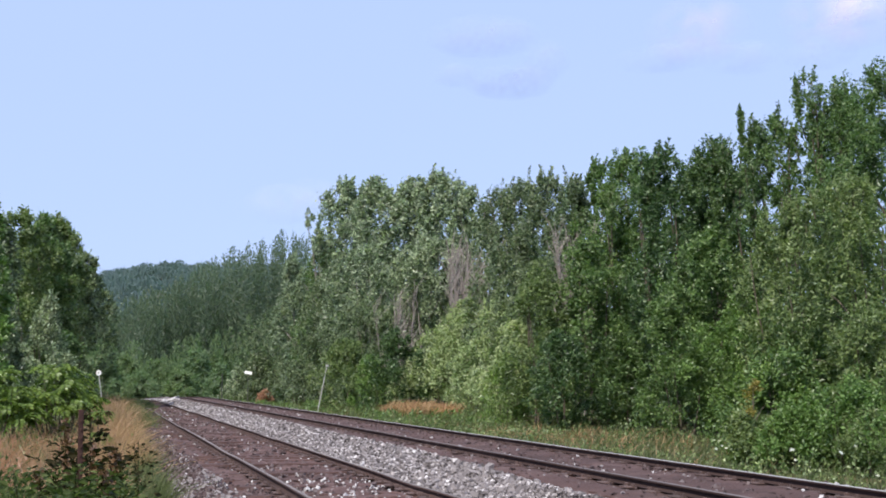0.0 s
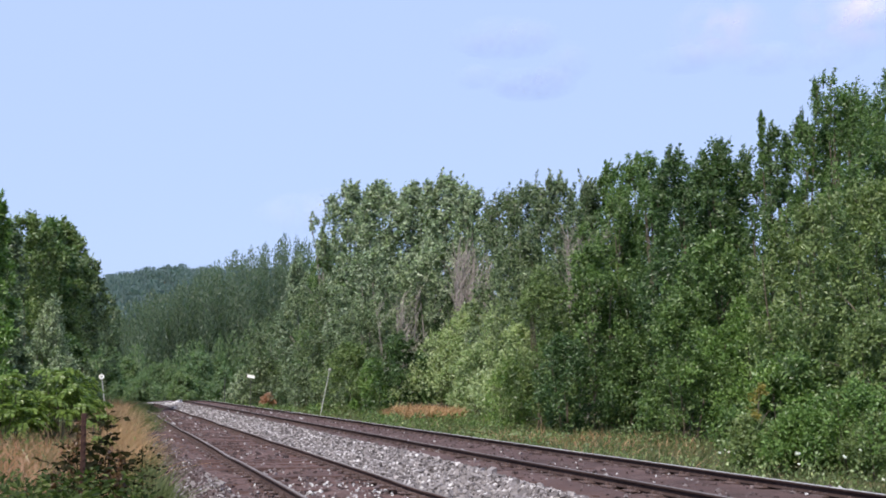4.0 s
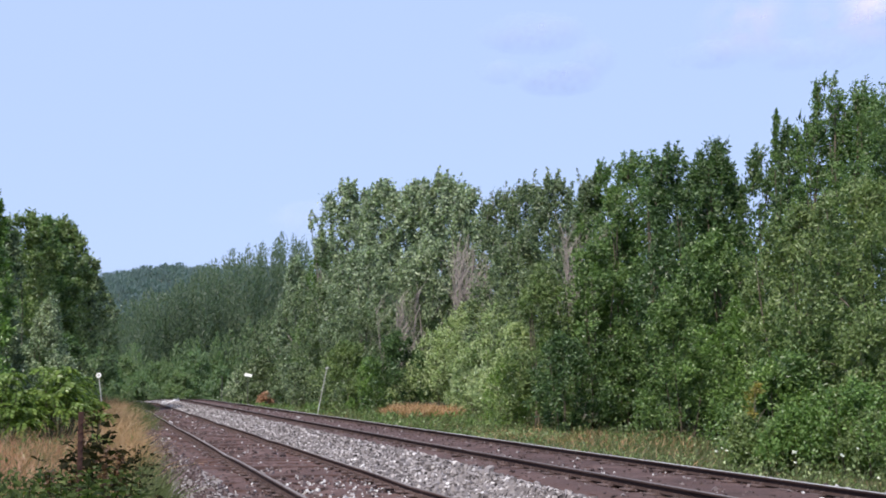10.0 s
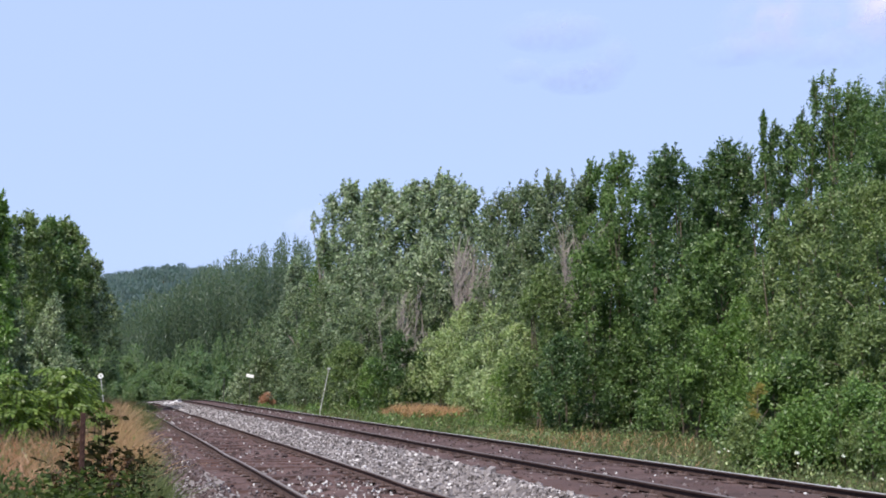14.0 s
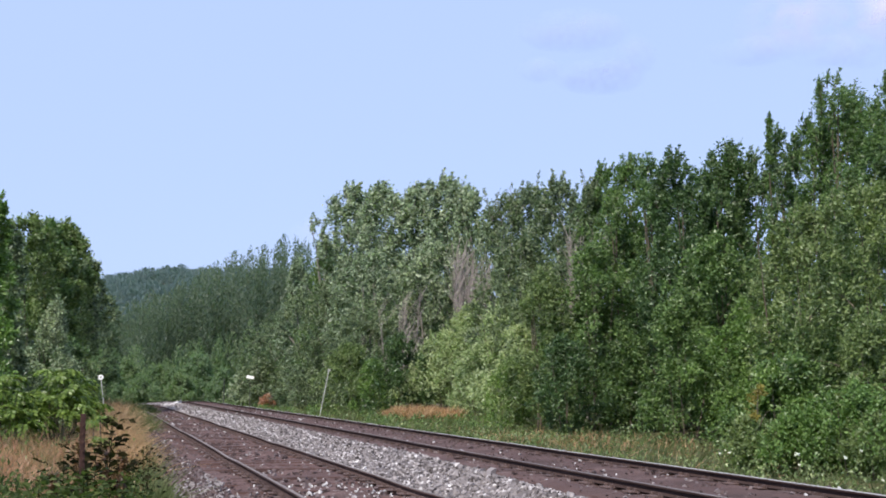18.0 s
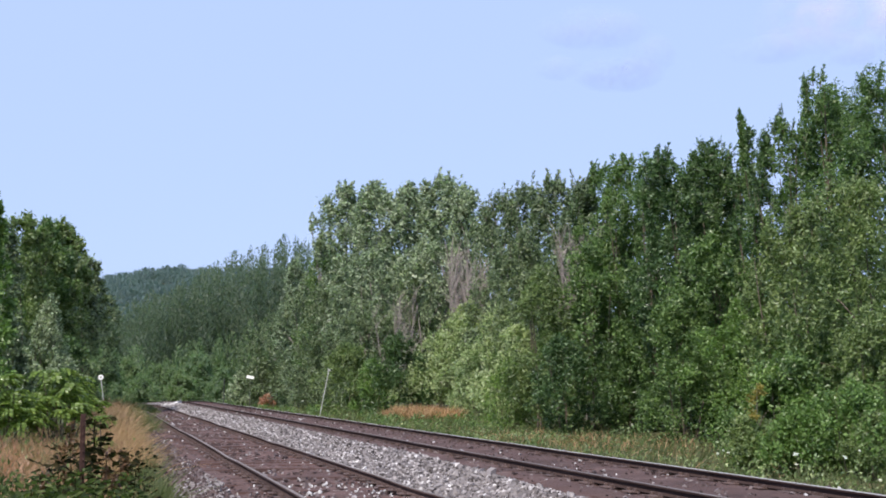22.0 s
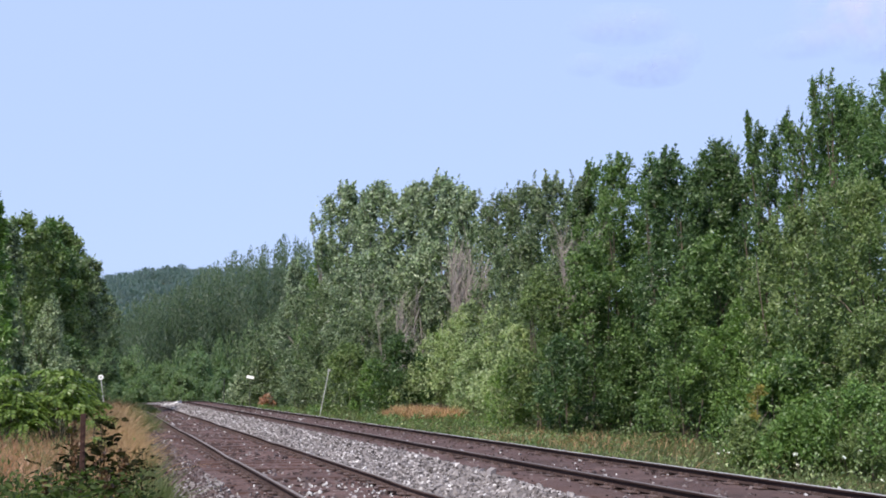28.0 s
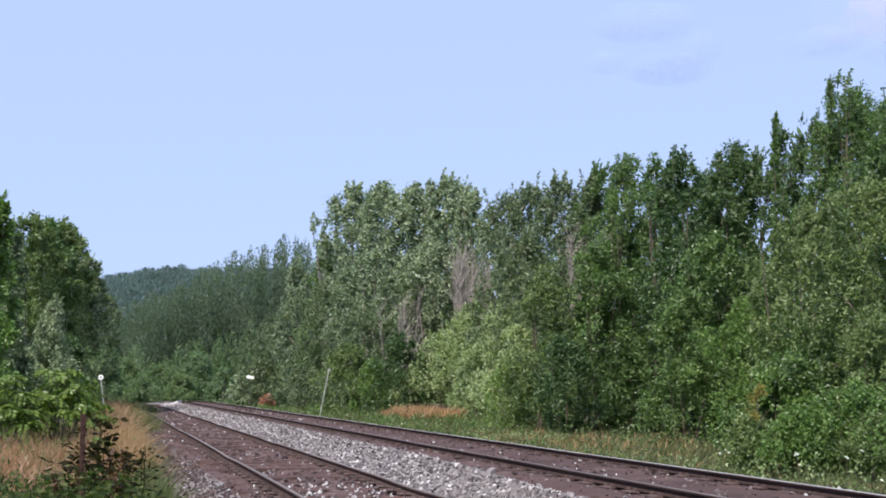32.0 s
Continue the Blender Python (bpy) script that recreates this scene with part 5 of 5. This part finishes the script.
def cloud(x, y, z, wisps, drift, label, seed):
    """A fair-weather cloud: thin veils, each a shallow bulging lens with ragged, see-through edges."""
    base = tagged(new("cloud"), label, "cloud", "drifting clouds")
    base.matrix_basis = pose(x, y, z, 0, 0, -math.degrees(math.atan2(x, y)))
    for k, (dx, dz, w, h, thick, tone) in enumerate(wisps):
        bm = bmesh.new()
        bmesh.ops.create_uvsphere(bm, u_segments=32, v_segments=16, radius=1.0, matrix=Matrix.Diagonal((w / 2, 8.0, h / 2, 1)))
        bmesh.ops.delete(bm, geom=[v for v in bm.verts if v.co.y > 0.01], context="VERTS")  # one open dome, so that veils stay thin
        wisp = part("wisp", bm, cloud_mat(seed * 5 + k, thick, tone), base)
        wisp.matrix_basis = pose(dx, 26.0 * k, dz)
    CLOUDS.append((base, (x, y, z), drift))
    return base


# vapour is white; the lilac puts its shaded side into the colour
LILAC_SHADE, PINK, BRIGHT = (0.37, 0.42, 0.68), (0.52, 0.47, 0.66), (0.74, 0.68, 0.80)
cloud(328.0, 900.0, 288.0, [(-15, 17, 105, 42, 0.66, LILAC_SHADE), (9, -18, 85, 35, 0.74, LILAC_SHADE), (40, 9, 52, 42, 0.49, LILAC_SHADE), (-44, 4, 50, 27, 0.41, LILAC_SHADE)],
      (4.1, 0.45), "faint lilac wisps of fair-weather cloud", 1)
cloud(535.0, 900.0, 326.0, [(-8, 4, 105, 72, 0.49, PINK), (-42, -13, 98, 32, 0.45, LILAC_SHADE), (34, -10, 92, 37, 0.41, LILAC_SHADE)],
      (3.9, 0.3), "faint pinkish veil of fair-weather cloud", 2)
cloud(690.0, 900.0, 356.0, [(0, 4, 135, 77, 0.67, PINK), (14, 18, 85, 42, 0.71, BRIGHT), (-26, -18, 80, 37, 0.41, LILAC_SHADE)],
      (1.6, 0.1), "small bright fair-weather cloud with a pink rim", 3)
cloud(140.0, 900.0, 146.0, [(0, 0, 71, 36, 0.29, BRIGHT), (24, 12, 50, 30, 0.29, BRIGHT)], (2.0, -1.2), "small white cloud low over the trees", 4)


# ---- stones that stand out singly ----
def stone_meshes(material, seed):
    r = np.random.default_rng(seed)
    return [quads("stone", CUBE_V * (1 + r.uniform(-0.42, 0.42, (8, 3))) * (1.15, 1.0, 0.75), CUBE_F, material) for k in range(6)]


def single_stones(parent, n, xr, yr, size, material, lift, seed, toward=1.0):
    """Single broken stones that lie on a bed, each a piece of it."""
    r = np.random.default_rng(seed)
    kinds = stone_meshes(material, seed)
    for k in range(n):
        y = yr[0] + (yr[1] - yr[0]) * r.random() ** toward
        x = r.uniform(*xr)
        xb, q = float(x + bend(y) + BED), size * float(r.lognormal(0, 0.3)) * (1 + 0.012 * y)
        ob = part_of("stone", kinds[k % 6], parent)
        ob.matrix_basis = pose(xb, y, float(ground_z(xb, y) + lift(x, y)) + 0.25 * q, *r.uniform(0, 360, 3)) @ Matrix.Scale(q, 4)


single_stones(bed_old, 150, (1.5, 3.55), (12, 60), 0.015, M_STONE_WHITE, lambda x, y: 0.162, 45, 1.5)
single_stones(bed_old, 80, (2.35, 3.45), (12.2, 15.5), 0.019, M_STONE_WHITE, lambda x, y: 0.162, 48)
single_stones(bed_far, 45, (5.2, 6.9), (12, 50), 0.018, M_STONE_WHITE, lambda x, y: 0.188, 46, 1.3)
single_stones(bed_fresh, 300, (3.75, 4.75), (10.8, 14.5), 0.030, M_STONE_NEW, shoulder, 49)
single_stones(bed_old, 280, (0.85, 1.5), (12.3, 17), 0.026, M_STONE_NEW, lambda x, y: 0.162 * float(smooth(0.75, 1.35, x)), 50)


# ---- what moves ----
# the gusts: the wind's push at each second, 1 is a strong lean away from the camera's left
GUST = [(0, -.75), (1, -.5), (2, .1), (3, .15), (4.2, -.1), (5.2, .25), (6, .1), (7, -.1), (8, .5), (9, -.2), (10, .7), (11, .65), (12, .5),
        (13, .25), (14, .2), (15, .5), (16, .35), (17, .8), (18, .45), (19, .15), (20, .2), (21, -.25), (22, -.9), (23, -.95), (24, -1.05),
        (25, -1.1), (26, -.5), (27, -.2), (28, -.3), (29, .25), (30, 0.0), (31, .75), (32, .7)]


# the lean of three trees, in degrees
LEANS = {
    "leader": [(0, -4.0), (1, -2.1), (2, 0.8), (3, 0.6), (6, 0.0), (7, -1.1), (8, 2.4), (9, -1.2), (10, 3.0), (11, 2.9), (12, 2.4), (13, 1.1), (14, 0.8), (17, 4.2), (18, 2.1), (19, 0.6), (20, 1.8), (21, -1.3), (22, -4.6), (23, -4.5), (24, -5.5), (25, -5.4), (28, -2.2), (29, -0.1), (30, -1.0), (31, 3.2), (32, 3.0)],
    "poplar": [(0, -4.0), (1, -3.7), (2, -0.2), (3, 0.4), (6, 1.0), (7, 1.3), (8, 2.2), (9, -0.7), (10, 3.8), (11, 4.1), (12, 2.2), (13, 0.7), (14, 1.3), (17, 1.9), (18, 1.2), (19, 0.6), (20, -1.8), (21, -2.3), (22, -4.9), (23, -5.2), (24, -5.0), (25, -6.3), (28, -0.3), (29, 5.1), (30, 2.4), (31, 4.9), (32, 4.4)],
    "maple": [(0, -0.3), (1, 1.9), (2, 0.6), (3, 2.2), (6, 1.5), (7, 1.9), (8, 0.7), (9, 1.4), (10, 1.2), (11, -0.4), (12, -0.7), (13, -1.7), (14, -1.9), (17, 0.7), (18, 0.6), (19, 0.6), (20, -1.7), (21, -0.3), (22, -0.7), (23, 0.3), (24, -2.2), (25, -1.7), (28, -2.3), (29, 0.7), (30, 1.0), (31, 0.6), (32, -0.4)],
}


def gust(t):
    ts, gs = zip(*GUST)
    return float(np.interp(t, ts, gs))


def motions():
    for ob, pivot, gain, lag, seed in SWAY:
        r = random.Random(seed)
        ph, sp, own = r.uniform(0, 6.28), r.uniform(1.6, 2.6), r.uniform(0.3, 0.55)
        rest = ob.matrix_basis.copy()
        rows = []
        for k in range(33):
            t = float(k)
            a = gain * 4.0 * (gust(max(0, t - lag)) * 0.8 + own * math.sin(sp * t + ph))
            if ob.name in WIND_OF:
                a = float(np.interp(t, *zip(*LEANS[WIND_OF[ob.name]])))
                a *= 0.5 if WIND_OF[ob.name] == "poplar" else 1.0  # the crown bends less than its tips
            b = gain * 1.3 * math.sin(1.3 * t + ph * 2)
            turn = Euler((radians(b), radians(a), 0)).to_matrix().to_4x4()
            if pivot is None:
                rows.append((t, Matrix.Translation(rest.translation) @ turn @ Matrix.Translation(-rest.translation) @ rest))
            else:
                p = Matrix.Translation(pivot)
                rows.append((t, p @ turn @ p.inverted()))
        walk(ob, rows)
    for ob, (x, y, z), (dx, dz) in CLOUDS:
        q = ob.matrix_basis.to_quaternion().to_matrix().to_4x4()
        walk(ob, [(t, Matrix.Translation((x + dx * t, y - dx * t * x / y, z + dz * t)) @ q) for t in (0.0, 8.0, 16.0, 24.0, 32.0)])


motions()
